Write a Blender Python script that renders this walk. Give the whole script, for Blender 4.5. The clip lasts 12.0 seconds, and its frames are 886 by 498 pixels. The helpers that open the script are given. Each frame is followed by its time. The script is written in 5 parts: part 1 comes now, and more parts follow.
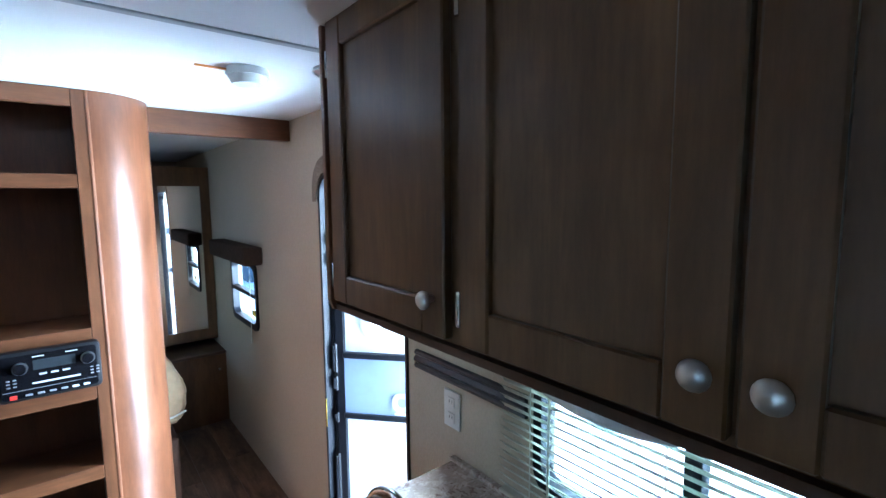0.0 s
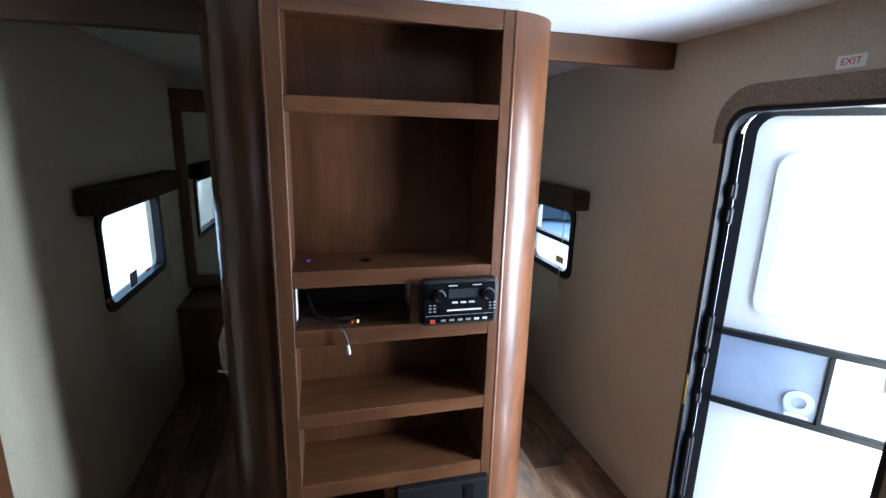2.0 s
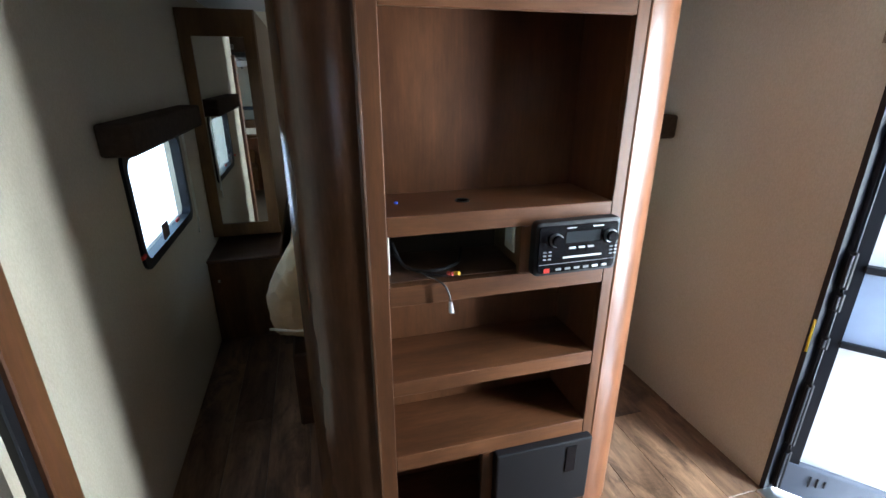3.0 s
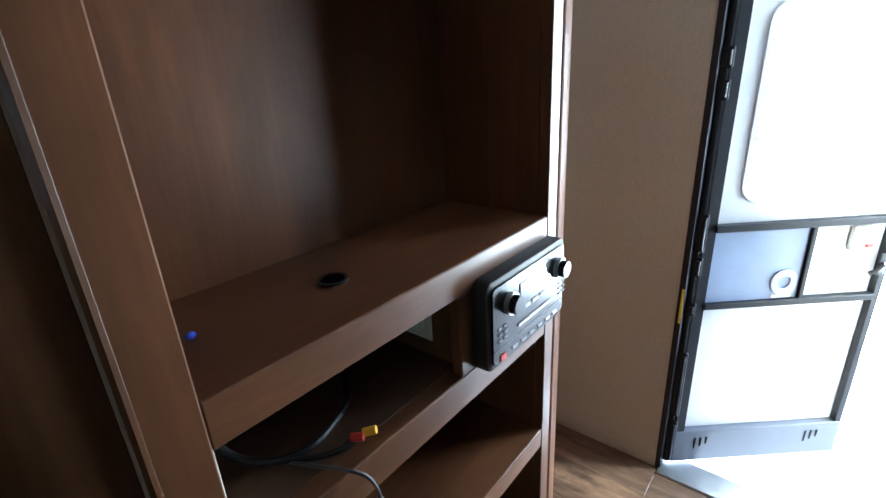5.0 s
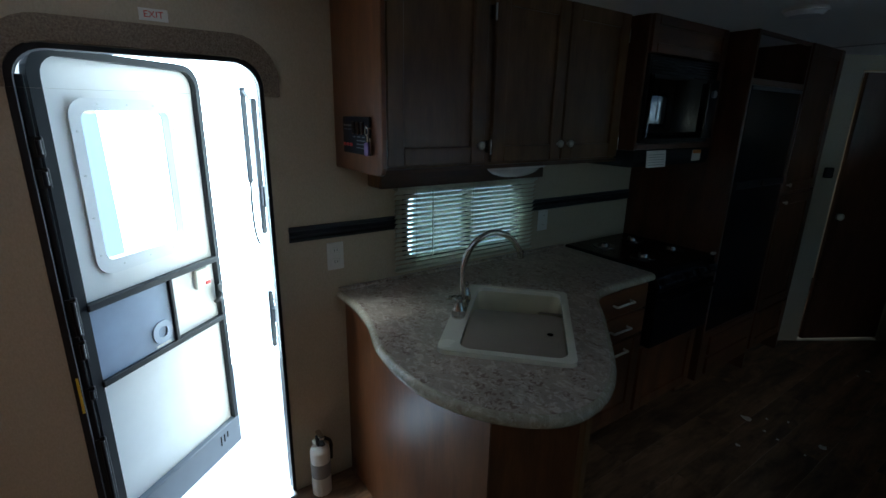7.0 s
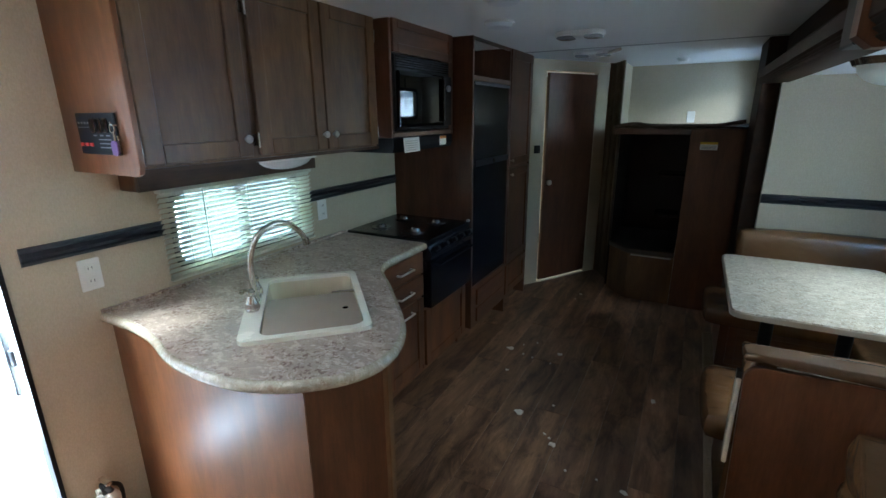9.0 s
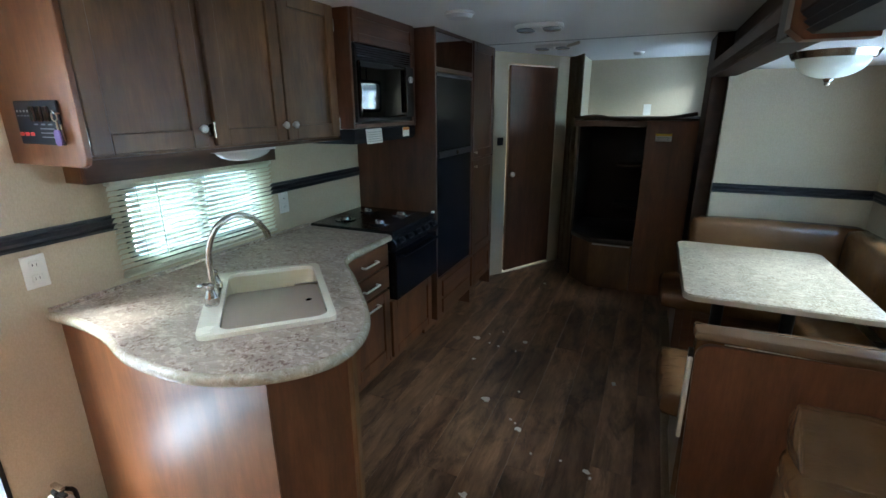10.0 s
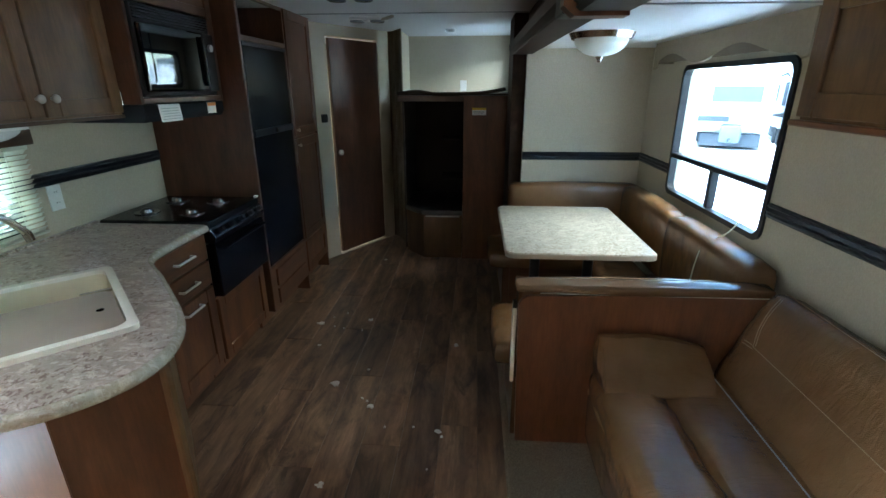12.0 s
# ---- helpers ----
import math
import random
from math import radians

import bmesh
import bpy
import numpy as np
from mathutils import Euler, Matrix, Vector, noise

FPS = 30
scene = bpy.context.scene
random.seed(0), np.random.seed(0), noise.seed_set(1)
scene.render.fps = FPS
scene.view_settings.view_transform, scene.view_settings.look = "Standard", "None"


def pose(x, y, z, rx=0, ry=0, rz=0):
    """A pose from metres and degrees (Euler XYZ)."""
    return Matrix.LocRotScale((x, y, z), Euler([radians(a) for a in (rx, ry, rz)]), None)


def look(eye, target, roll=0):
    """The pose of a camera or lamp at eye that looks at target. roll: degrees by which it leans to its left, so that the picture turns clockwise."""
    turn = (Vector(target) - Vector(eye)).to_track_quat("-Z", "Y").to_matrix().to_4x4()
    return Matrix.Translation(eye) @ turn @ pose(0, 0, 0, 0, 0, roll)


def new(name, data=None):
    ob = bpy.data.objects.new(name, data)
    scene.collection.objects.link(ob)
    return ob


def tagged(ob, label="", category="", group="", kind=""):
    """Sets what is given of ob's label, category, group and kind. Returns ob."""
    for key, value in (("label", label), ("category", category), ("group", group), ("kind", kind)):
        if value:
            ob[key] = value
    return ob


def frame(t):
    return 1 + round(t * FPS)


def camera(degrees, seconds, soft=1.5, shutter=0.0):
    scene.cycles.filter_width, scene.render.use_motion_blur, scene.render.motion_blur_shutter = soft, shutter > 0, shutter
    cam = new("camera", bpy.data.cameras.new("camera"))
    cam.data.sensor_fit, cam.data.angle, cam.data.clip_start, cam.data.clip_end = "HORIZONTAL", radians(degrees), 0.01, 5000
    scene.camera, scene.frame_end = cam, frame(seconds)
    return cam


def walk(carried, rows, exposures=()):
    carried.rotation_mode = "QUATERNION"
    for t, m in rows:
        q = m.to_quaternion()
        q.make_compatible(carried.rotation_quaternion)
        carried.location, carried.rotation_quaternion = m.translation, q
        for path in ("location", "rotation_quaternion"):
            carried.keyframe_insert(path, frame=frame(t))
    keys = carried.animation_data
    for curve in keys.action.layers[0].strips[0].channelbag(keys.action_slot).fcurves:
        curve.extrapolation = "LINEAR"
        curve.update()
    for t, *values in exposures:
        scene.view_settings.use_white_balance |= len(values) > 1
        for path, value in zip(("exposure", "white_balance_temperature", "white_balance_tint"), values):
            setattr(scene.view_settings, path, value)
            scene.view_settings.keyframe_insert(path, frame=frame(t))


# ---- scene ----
cam = camera(87.4, 12.0)
PATH = [
    (0, (-0.851, -2.017, 1.692), (0.422, -0.425, 1.470), -0.5),
    (0.5, (-1.088, -2.048, 1.689), (-0.064, -0.294, 1.406), 0.3),
    (1, (-1.221, -1.975, 1.686), (-0.405, -0.123, 1.355), 1),
    (1.5, (-1.287, -1.768, 1.656), (-0.691, 0.157, 1.269), 1.5),
    (2, (-1.393, -1.472, 1.671), (-0.879, 0.457, 1.199), 1.6),
    (2.5, (-1.554, -1.282, 1.647), (-1.080, 0.618, 1.037), 1.2),
    (2.7, (-1.601, -1.232, 1.625), (-1.134, 0.649, 0.953), 0.7),
    (4.3, (-1.746, -0.591, 1.514), (-0.677, 0.980, 0.742), -2.2),
    (4.5, (-1.733, -0.526, 1.517), (-0.552, 0.966, 0.753), -2.3),
    (5, (-1.608, -0.392, 1.513), (-0.138, 0.846, 0.796), -3.2),
    (5.5, (-1.574, -0.278, 1.526), (0.216, 0.427, 0.816), -2.4),
    (6, (-1.603, -0.214, 1.585), (0.330, -0.248, 0.902), 0.4),
    (6.5, (-1.687, -0.273, 1.626), (0.131, -0.998, 1.013), 1.5),
    (7, (-1.763, -0.314, 1.627), (-0.143, -1.439, 1.064), 1.1),
    (7.5, (-1.805, -0.238, 1.620), (-0.396, -1.619, 1.062), 0.6),
    (7.7, (-1.808, -0.221, 1.629), (-0.490, -1.684, 1.058), 0.6),
    (9.3, (-1.882, -0.200, 1.602), (-0.998, -1.961, 1.030), -0.5),
    (9.5, (-1.886, -0.199, 1.599), (-1.029, -1.970, 1.022), -0.4),
    (10, (-1.891, -0.193, 1.593), (-1.092, -1.987, 0.998), -0.3),
    (10.5, (-1.900, -0.197, 1.592), (-1.172, -2.012, 0.976), -0.2),
    (11, (-1.911, -0.210, 1.583), (-1.330, -2.065, 0.926), -0.2),
    (11.5, (-1.916, -0.222, 1.576), (-1.539, -2.120, 0.898), -0.2),
    (12, (-1.929, -0.232, 1.568), (-1.798, -2.162, 0.888), -0.1),
]
EXPOSURES = [(0, 3.45, 4950, 2), (0.5, 3.1, 4950, 2), (1.5, 2.75, 5350, 5), (2.0, 2.65, 5650, 6), (2.7, 3.18, 6050, 6), (4.5, 3.18, 5950, 3), (5.2, 2.32, 5750, 3), (5.8, 1.7, 5700, 1), (6.5, 1.42, 5500, -5), (7.7, 1.42, 5500, -5), (9.3, 4.25, 5800, -1), (12, 4.3, 5950, -2)]
walk(cam, [(t, look(e, g, r)) for t, e, g, r in PATH], EXPOSURES)

# ---- light: overcast daylight through the open door and the windows ----
world = bpy.data.worlds.new("sky")
scene.world = world
world.use_nodes = True
wn = world.node_tree
sky = wn.nodes.new("ShaderNodeTexSky")
sky.sky_type, sky.sun_disc = "NISHITA", False
sky.sun_elevation, sky.sun_rotation = radians(48), radians(60)
wn.links.new(sky.outputs[0], wn.nodes["Background"].inputs[0])
wn.nodes["Background"].inputs[1].default_value = 0.15
sun = new("sun", bpy.data.lights.new("sun", "SUN"))
sun.data.energy, sun.data.angle, sun.data.color = 1.5, radians(20), (1.0, 0.96, 0.9)
sun.matrix_world = look((3, 5, 8), (0, 0, 0))


def window_light(name, eye, target, w, h, watts, color=(0.86, 0.94, 1.0)):
    lamp = new(name, bpy.data.lights.new(name, "AREA"))
    lamp.data.shape, lamp.data.size, lamp.data.size_y = "RECTANGLE", w, h
    lamp.data.energy, lamp.data.color = watts, color
    lamp.matrix_world = look(eye, target)
    lamp.visible_camera = True
    return lamp


window_light("door_daylight", (0.95, -1.05, 1.0), (-1.5, -0.5, 0.75), 1.6, 1.8, 72)
# open sky above the yard on the dinette side
window_light("yard_sky", (-4.75, -2.75, 2.85), (-2.1, -2.75, 0.6), 2.4, 1.2, 12, (1.0, 0.98, 0.94))
# sky in the openings of the bunk window and of the bedroom window on the yard side
window_light("bunk_sky", (-2.40, -5.10, 1.74), (-1.2, -5.10, 1.76), 0.70, 0.28, 0.05, (0.95, 0.98, 1.0))
window_light("bedroom_sky", (-2.46, 1.19, 1.10), (-1.2, 1.19, 0.95), 0.74, 0.40, 0.10, (0.97, 0.98, 1.0))

# ---- materials ----
MATS = {}


def mat(name, color, rough=0.5, metal=0.0, spec=0.5):
    m = bpy.data.materials.new(name)
    m.use_nodes = True
    b = m.node_tree.nodes["Principled BSDF"]
    b.inputs["Base Color"].default_value = (*color, 1)
    b.inputs["Roughness"].default_value = rough
    b.inputs["Metallic"].default_value = metal
    b.inputs["Specular IOR Level"].default_value = spec
    MATS[name] = m
    return m


def nodes_of(m):
    nt = m.node_tree
    return nt, nt.nodes, nt.links, nt.nodes["Principled BSDF"]


def tex(m, kind, scale, stretch=(1, 1, 1), detail=4.0, coords="Object", rough=0.55):
    nt, N, L, b = nodes_of(m)
    tc, mp = N.new("ShaderNodeTexCoord"), N.new("ShaderNodeMapping")
    mp.inputs["Scale"].default_value = stretch
    L.new(tc.outputs[coords], mp.inputs["Vector"])
    t = N.new("ShaderNodeTex" + kind)
    t.inputs["Scale"].default_value = scale
    if kind == "Noise":
        t.inputs["Detail"].default_value, t.inputs["Roughness"].default_value = detail, rough
    L.new(mp.outputs[0], t.inputs["Vector"])
    return t, mp


def ramp(m, fac, stops):
    nt, N, L, b = nodes_of(m)
    r = N.new("ShaderNodeValToRGB")
    while len(r.color_ramp.elements) < len(stops):
        r.color_ramp.elements.new(0.5)
    for e, (p, c) in zip(r.color_ramp.elements, stops):
        e.position, e.color = p, (*c, 1)
    L.new(fac, r.inputs[0])
    return r.outputs[0]


def mix(m, a, b_, fac, mode="MULTIPLY"):
    nt, N, L, b = nodes_of(m)
    x = N.new("ShaderNodeMix")
    x.data_type, x.blend_type = "RGBA", mode
    for sock, v in ((0, fac), (6, a), (7, b_)):
        if isinstance(v, (int, float)):
            x.inputs[sock].default_value = v
        elif isinstance(v, tuple):
            x.inputs[sock].default_value = (*v, 1)
        else:
            L.new(v, x.inputs[sock])
    return x.outputs[2]


def bump(m, h, strength, dist=0.002):
    nt, N, L, b = nodes_of(m)
    n = N.new("ShaderNodeBump")
    n.inputs["Strength"].default_value, n.inputs["Distance"].default_value = strength, dist
    L.new(h, n.inputs["Height"])
    L.new(n.outputs[0], b.inputs["Normal"])


def rough_var(m, fac, lo, hi):
    nt, N, L, b = nodes_of(m)
    r = N.new("ShaderNodeMapRange")
    r.inputs["To Min"].default_value, r.inputs["To Max"].default_value = lo, hi
    L.new(fac, r.inputs["Value"])
    L.new(r.outputs[0], b.inputs["Roughness"])


def wood(name, dark, light, rough, axis="z", spec=0.5, scale=5.0, per_piece=False):
    m = mat(name, light, rough, 0, spec)
    nt, N, L, b = nodes_of(m)
    s = {"z": (8, 8, 1.1), "y": (8, 1.1, 8), "x": (1.1, 8, 8)}[axis]
    f = {"z": (48, 48, 4), "y": (48, 4, 48), "x": (4, 48, 48)}[axis]
    t1, m1 = tex(m, "Noise", scale / 4, s, 6, rough=0.62)
    t1.inputs["Distortion"].default_value = 0.5
    t2, m2 = tex(m, "Noise", scale / 2, f, 3)
    t3, m3 = tex(m, "Noise", 5.0, {"z": (2, 2, 0.8), "y": (2, 0.8, 2), "x": (0.8, 2, 2)}[axis], 6, rough=0.7)
    col = ramp(m, t1.outputs[0], [(0.30, dark), (0.52, tuple((d + l) / 2 for d, l in zip(dark, light))), (0.72, light)])
    col = mix(m, col, ramp(m, t2.outputs[0], [(0.35, (0.72, 0.70, 0.68)), (0.65, (1, 1, 1))]), 0.55)
    col = mix(m, col, ramp(m, t3.outputs[0], [(0.34, (0.60, 0.58, 0.56)), (0.62, (1.0, 1.0, 1.0))]), 0.85)
    if per_piece:
        t4, m4 = tex(m, "Noise", 2.2, {"z": (4, 4, 1.4), "y": (4, 1.4, 4), "x": (1.4, 4, 4)}[axis], 6, rough=0.7)
        t4.inputs["Distortion"].default_value = 0.8
        col = mix(m, col, ramp(m, t4.outputs[0], [(0.36, (0.36, 0.35, 0.35)), (0.50, (1, 1, 1)), (0.66, (1.2, 1.18, 1.15))]), 0.9)
        oi = N.new("ShaderNodeObjectInfo")
        sc = N.new("ShaderNodeVectorMath")
        sc.operation = "SCALE"
        sc.inputs[0].default_value = (17.3, 9.1, 5.7)
        L.new(oi.outputs["Random"], sc.inputs["Scale"])
        for mp in (m1, m2, m4):
            src = mp.inputs["Vector"].links[0].from_socket
            a = N.new("ShaderNodeVectorMath")
            a.operation = "ADD"
            L.new(src, a.inputs[0])
            L.new(sc.outputs[0], a.inputs[1])
            L.new(a.outputs[0], mp.inputs["Vector"])
        col = mix(m, col, ramp(m, oi.outputs["Random"], [(0.0, (0.66, 0.64, 0.63)), (0.5, (0.88, 0.86, 0.84)), (1.0, (1.15, 1.10, 1.05))]), 0.85)
    L.new(col, b.inputs["Base Color"])
    bump(m, t2.outputs[0], 0.12, 0.001)
    rough_var(m, t3.outputs[0], rough - 0.01, rough + 0.04)
    return m


cherry = wood("cherry_laminate", (0.094, 0.036, 0.015), (0.206, 0.081, 0.033), 0.36)
cherry_x = wood("cherry_laminate_across", (0.094, 0.036, 0.015), (0.206, 0.081, 0.033), 0.36, "x")
cherry_y = wood("cherry_laminate_along", (0.094, 0.036, 0.015), (0.206, 0.081, 0.033), 0.36, "y")
dark_wood = wood("dark_stained_wood", (0.112, 0.057, 0.023), (0.225, 0.120, 0.049), 0.34)
tall_wood = wood("dark_cherry_panel", (0.070, 0.029, 0.015), (0.150, 0.066, 0.035), 0.30)
tall_wood_y = wood("dark_cherry_rail", (0.085, 0.036, 0.018), (0.185, 0.080, 0.040), 0.32, "y")
dark_wood_y = wood("dark_stained_wood_along", (0.054, 0.026, 0.014), (0.112, 0.056, 0.030), 0.46, "y", 0.35)
dark_wood_x = wood("dark_stained_wood_across", (0.062, 0.031, 0.019), (0.135, 0.07, 0.042), 0.42, "x")
header_wood = wood("espresso_trim", (0.026, 0.013, 0.008), (0.055, 0.026, 0.015), 0.55, "y", 0.15)
plank_mat = wood("vinyl_plank", (0.070, 0.036, 0.021), (0.52, 0.325, 0.205), 0.36, "y", 0.45, 3.4, True)

wallpaper = mat("beige_wallpaper", (0.52, 0.45, 0.33), 0.75, 0, 0.25)
nt, N, L, b = nodes_of(wallpaper)
t1, _ = tex(wallpaper, "Noise", 220, (1, 1, 0.5), 3)
t2, _ = tex(wallpaper, "Noise", 1.6, (1, 1, 1), 3)
c = mix(wallpaper, ramp(wallpaper, t1.outputs[0], [(0.3, (0.452, 0.395, 0.298)), (0.7, (0.522, 0.458, 0.35))]),
        ramp(wallpaper, t2.outputs[0], [(0.3, (0.9, 0.9, 0.9)), (0.7, (1, 1, 1))]), 0.7)
L.new(c, b.inputs["Base Color"])
bump(wallpaper, t1.outputs[0], 0.25, 0.001)

ceiling_mat = mat("white_ceiling_panel", (0.78, 0.79, 0.80), 0.5)
t1, _ = tex(ceiling_mat, "Noise", 160, (1, 1, 1), 2)
bump(ceiling_mat, t1.outputs[0], 0.12, 0.0008)



def laminate(name, base, cream, specks, scale, rough, dense=0.5):
    """A printed granite: a cloudy ground, cream drifts, and clusters of brown and grey flecks."""
    m = mat(name, base, rough)
    nt, N, L, b = nodes_of(m)
    cloud, _ = tex(m, "Noise", scale * 0.30, (1, 1, 1), 5, rough=0.6)
    cloud.inputs["Distortion"].default_value = 1.2
    drift, _ = tex(m, "Noise", scale * 0.9, (1.0, 1.5, 1), 6, rough=0.66)
    drift.inputs["Distortion"].default_value = 1.6
    fleck, _ = tex(m, "Noise", scale * 2.1, (1.3, 1, 1), 5, rough=0.62)
    fleck.inputs["Distortion"].default_value = 0.9
    group, _ = tex(m, "Noise", scale * 0.55, (1, 1.3, 1), 4, rough=0.6)
    grit, _ = tex(m, "Noise", scale * 7.0, (1, 1, 1), 2, rough=0.6)
    dim = tuple(v * 0.78 for v in base)
    c = ramp(m, cloud.outputs[0], [(0.34, dim), (0.62, base)])
    c = mix(m, c, cream, ramp(m, drift.outputs[0], [(0.50, (0, 0, 0)), (0.60, (0.85, 0.85, 0.85))]), "MIX")
    mask = mix(m, ramp(m, fleck.outputs[0], [(0.52, (0, 0, 0)), (0.58, (1, 1, 1))]), ramp(m, group.outputs[0], [(dense - 0.02, (0, 0, 0)), (dense + 0.09, (1, 1, 1))]), 1.0)
    c = mix(m, c, specks, mask, "MIX")
    c = mix(m, c, ramp(m, grit.outputs[0], [(0.34, (0.70, 0.66, 0.62)), (0.46, (1, 1, 1))]), 0.6)
    L.new(c, b.inputs["Base Color"])
    rough_var(m, cloud.outputs[0], rough - 0.05, rough + 0.08)
    return m


counter_mat = laminate("speckled_stone_laminate", (0.43, 0.355, 0.295), (0.60, 0.53, 0.465), (0.19, 0.115, 0.088), 23, 0.33, 0.47)
counter_edge = laminate("pale_stone_edge", (0.47, 0.43, 0.34), (0.58, 0.54, 0.45), (0.36, 0.30, 0.23), 22, 0.18, 0.56)
table_mat = laminate("pale_stone_laminate", (0.43, 0.39, 0.31), (0.57, 0.535, 0.45), (0.25, 0.21, 0.155), 30, 0.33, 0.44)

leather = mat("brown_leatherette", (0.13, 0.07, 0.03), 0.24, 0, 0.85)
nt, N, L, b = nodes_of(leather)
t1, _ = tex(leather, "Noise", 5, (1, 1, 1), 4)
t2, _ = tex(leather, "Voronoi", 260)
t3, _ = tex(leather, "Noise", 3.2, (1.6, 9.0, 3.5), 4)
t4, _ = tex(leather, "Noise", 5, (1.0, 1.7, 1.2), 3)
L.new(ramp(leather, t1.outputs[0], [(0.25, (0.118, 0.058, 0.023)), (0.75, (0.192, 0.102, 0.043))]), b.inputs["Base Color"])
t3.inputs["Distortion"].default_value = 1.6
hm = mix(leather, t3.outputs[0], t4.outputs[0], 0.72, "MIX")
hm = mix(leather, hm, t2.outputs[0], 0.05, "MIX")
bump(leather, hm, 0.85, 0.014)
rough_var(leather, t1.outputs[0], 0.20, 0.265)

carpet = mat("brown_carpet", (0.12, 0.10, 0.08), 0.95, 0, 0.1)
nt, N, L, b = nodes_of(carpet)
t1, _ = tex(carpet, "Noise", 240, (1, 1, 1), 4)
L.new(ramp(carpet, t1.outputs[0], [(0.3, (0.085, 0.066, 0.046)), (0.7, (0.27, 0.215, 0.155))]), b.inputs["Base Color"])
bump(carpet, t1.outputs[0], 0.8, 0.004)
trim_carpet = mat("taupe_carpet_trim", (0.22, 0.18, 0.14), 0.95, 0, 0.1)
nt, N, L, b = nodes_of(trim_carpet)
t1, _ = tex(trim_carpet, "Noise", 200, (1, 1, 1), 4)
L.new(ramp(trim_carpet, t1.outputs[0], [(0.3, (0.13, 0.10, 0.075)), (0.7, (0.30, 0.245, 0.19))]), b.inputs["Base Color"])
bump(trim_carpet, t1.outputs[0], 0.8, 0.004)


def plain(name, color, rough, metal=0.0, spec=0.5, vary=0.12, scale=9.0):
    """A plain paint or plastic with slight smudges."""
    m = mat(name, color, rough, metal, spec)
    nt, N, L, b = nodes_of(m)
    t, _ = tex(m, "Noise", scale, (1, 1, 1), 5)
    lo = tuple(v * (1 - vary) for v in color)
    L.new(ramp(m, t.outputs[0], [(0.3, lo), (0.7, color)]), b.inputs["Base Color"])
    rough_var(m, t.outputs[0], max(0.03, rough - 0.05), rough + 0.08)
    return m


black_gloss = plain("black_enamel", (0.006, 0.006, 0.008), 0.2, spec=0.3)
black_glass = mat("black_glass", (0.006, 0.006, 0.007), 0.03, 0, 0.5)
black_matt = plain("black_plastic", (0.010, 0.010, 0.012), 0.45, spec=0.3)
frame_black = plain("black_aluminium", (0.009, 0.010, 0.014), 0.42, spec=0.25)
board_black = plain("matt_black_panel", (0.008, 0.009, 0.014), 0.6, spec=0.2)
navy_trim = plain("dark_navy_rail", (0.018, 0.022, 0.032), 0.4)
white_plastic = plain("white_plastic", (0.72, 0.72, 0.70), 0.35, vary=0.06)
door_white = plain("white_door_skin", (0.77, 0.78, 0.81), 0.4, vary=0.05)
frame_white = plain("white_window_frame", (0.70, 0.72, 0.76), 0.4, vary=0.05)
bar_nickel = plain("satin_nickel_bar", (0.86, 0.85, 0.82), 0.5, 1.0)
satin = plain("satin_nickel", (0.62, 0.60, 0.56), 0.36, 1.0)
nickel = plain("brushed_nickel", (0.60, 0.57, 0.53), 0.17, 1.0)
alu = plain("bare_aluminium", (0.60, 0.62, 0.64), 0.32, 1.0)
cream_sink = plain("cream_sink", (0.72, 0.66, 0.48), 0.22, vary=0.06)
ivory_rim = plain("ivory_sink_rim", (0.82, 0.79, 0.69), 0.24, vary=0.05)
board_mat = plain("taupe_sink_board", (0.33, 0.27, 0.215), 0.5, vary=0.08)
slat_mat = plain("ivory_blind_slat", (0.62, 0.61, 0.52), 0.45, vary=0.05)
nt, N, L, b = nodes_of(slat_mat)
thru, both = N.new("ShaderNodeBsdfTranslucent"), N.new("ShaderNodeMixShader")
thru.inputs["Color"].default_value = (0.66, 0.68, 0.58, 1)
both.inputs[0].default_value = 0.42
L.new(b.outputs[0], both.inputs[1])
L.new(thru.outputs[0], both.inputs[2])
L.new(both.outputs[0], N["Material Output"].inputs["Surface"])
edge_mat = plain("beige_edge_band", (0.44, 0.38, 0.30), 0.33, vary=0.08)
fabric_beige = plain("beige_valance_fabric", (0.36, 0.30, 0.22), 0.9, spec=0.1, scale=60)
fabric_dark = plain("dark_brown_fabric", (0.07, 0.05, 0.038), 0.9, spec=0.1, vary=0.4, scale=40)
mattress_mat = plain("cream_quilted_ticking", (0.60, 0.44, 0.26), 0.85, spec=0.1, scale=25)
quilt, _ = tex(mattress_mat, "Voronoi", 15)
bump(mattress_mat, quilt.outputs[0], 0.8, 0.02)
paper = plain("white_paper", (0.78, 0.78, 0.76), 0.6, vary=0.04)
yellow_mat = plain("yellow_sticker", (0.75, 0.52, 0.03), 0.5)
orange_mat = plain("orange_sticker", (0.75, 0.28, 0.05), 0.5)
red_mat = plain("red_plastic", (0.6, 0.03, 0.02), 0.4)
blue_mat = plain("blue_plastic", (0.03, 0.08, 0.6), 0.4)
yellow_plug = plain("yellow_plug", (0.7, 0.4, 0.02), 0.4)
grey_print = plain("grey_print", (0.25, 0.25, 0.26), 0.5)
lamp_glass = mat("frosted_lamp_glass", (0.80, 0.82, 0.76), 0.35)
lens_clear = plain("pale_prismatic_lens", (0.62, 0.64, 0.64), 0.15, vary=0.1, scale=40)
screen_mat = plain("blue_grey_screen", (0.30, 0.37, 0.52), 0.4, vary=0.25, scale=4)
mirror_mat = mat("mirror", (0.85, 0.87, 0.87), 0.02, 1.0)
glass = mat("tinted_window_glass", (0.50, 0.57, 0.60), 0.0)
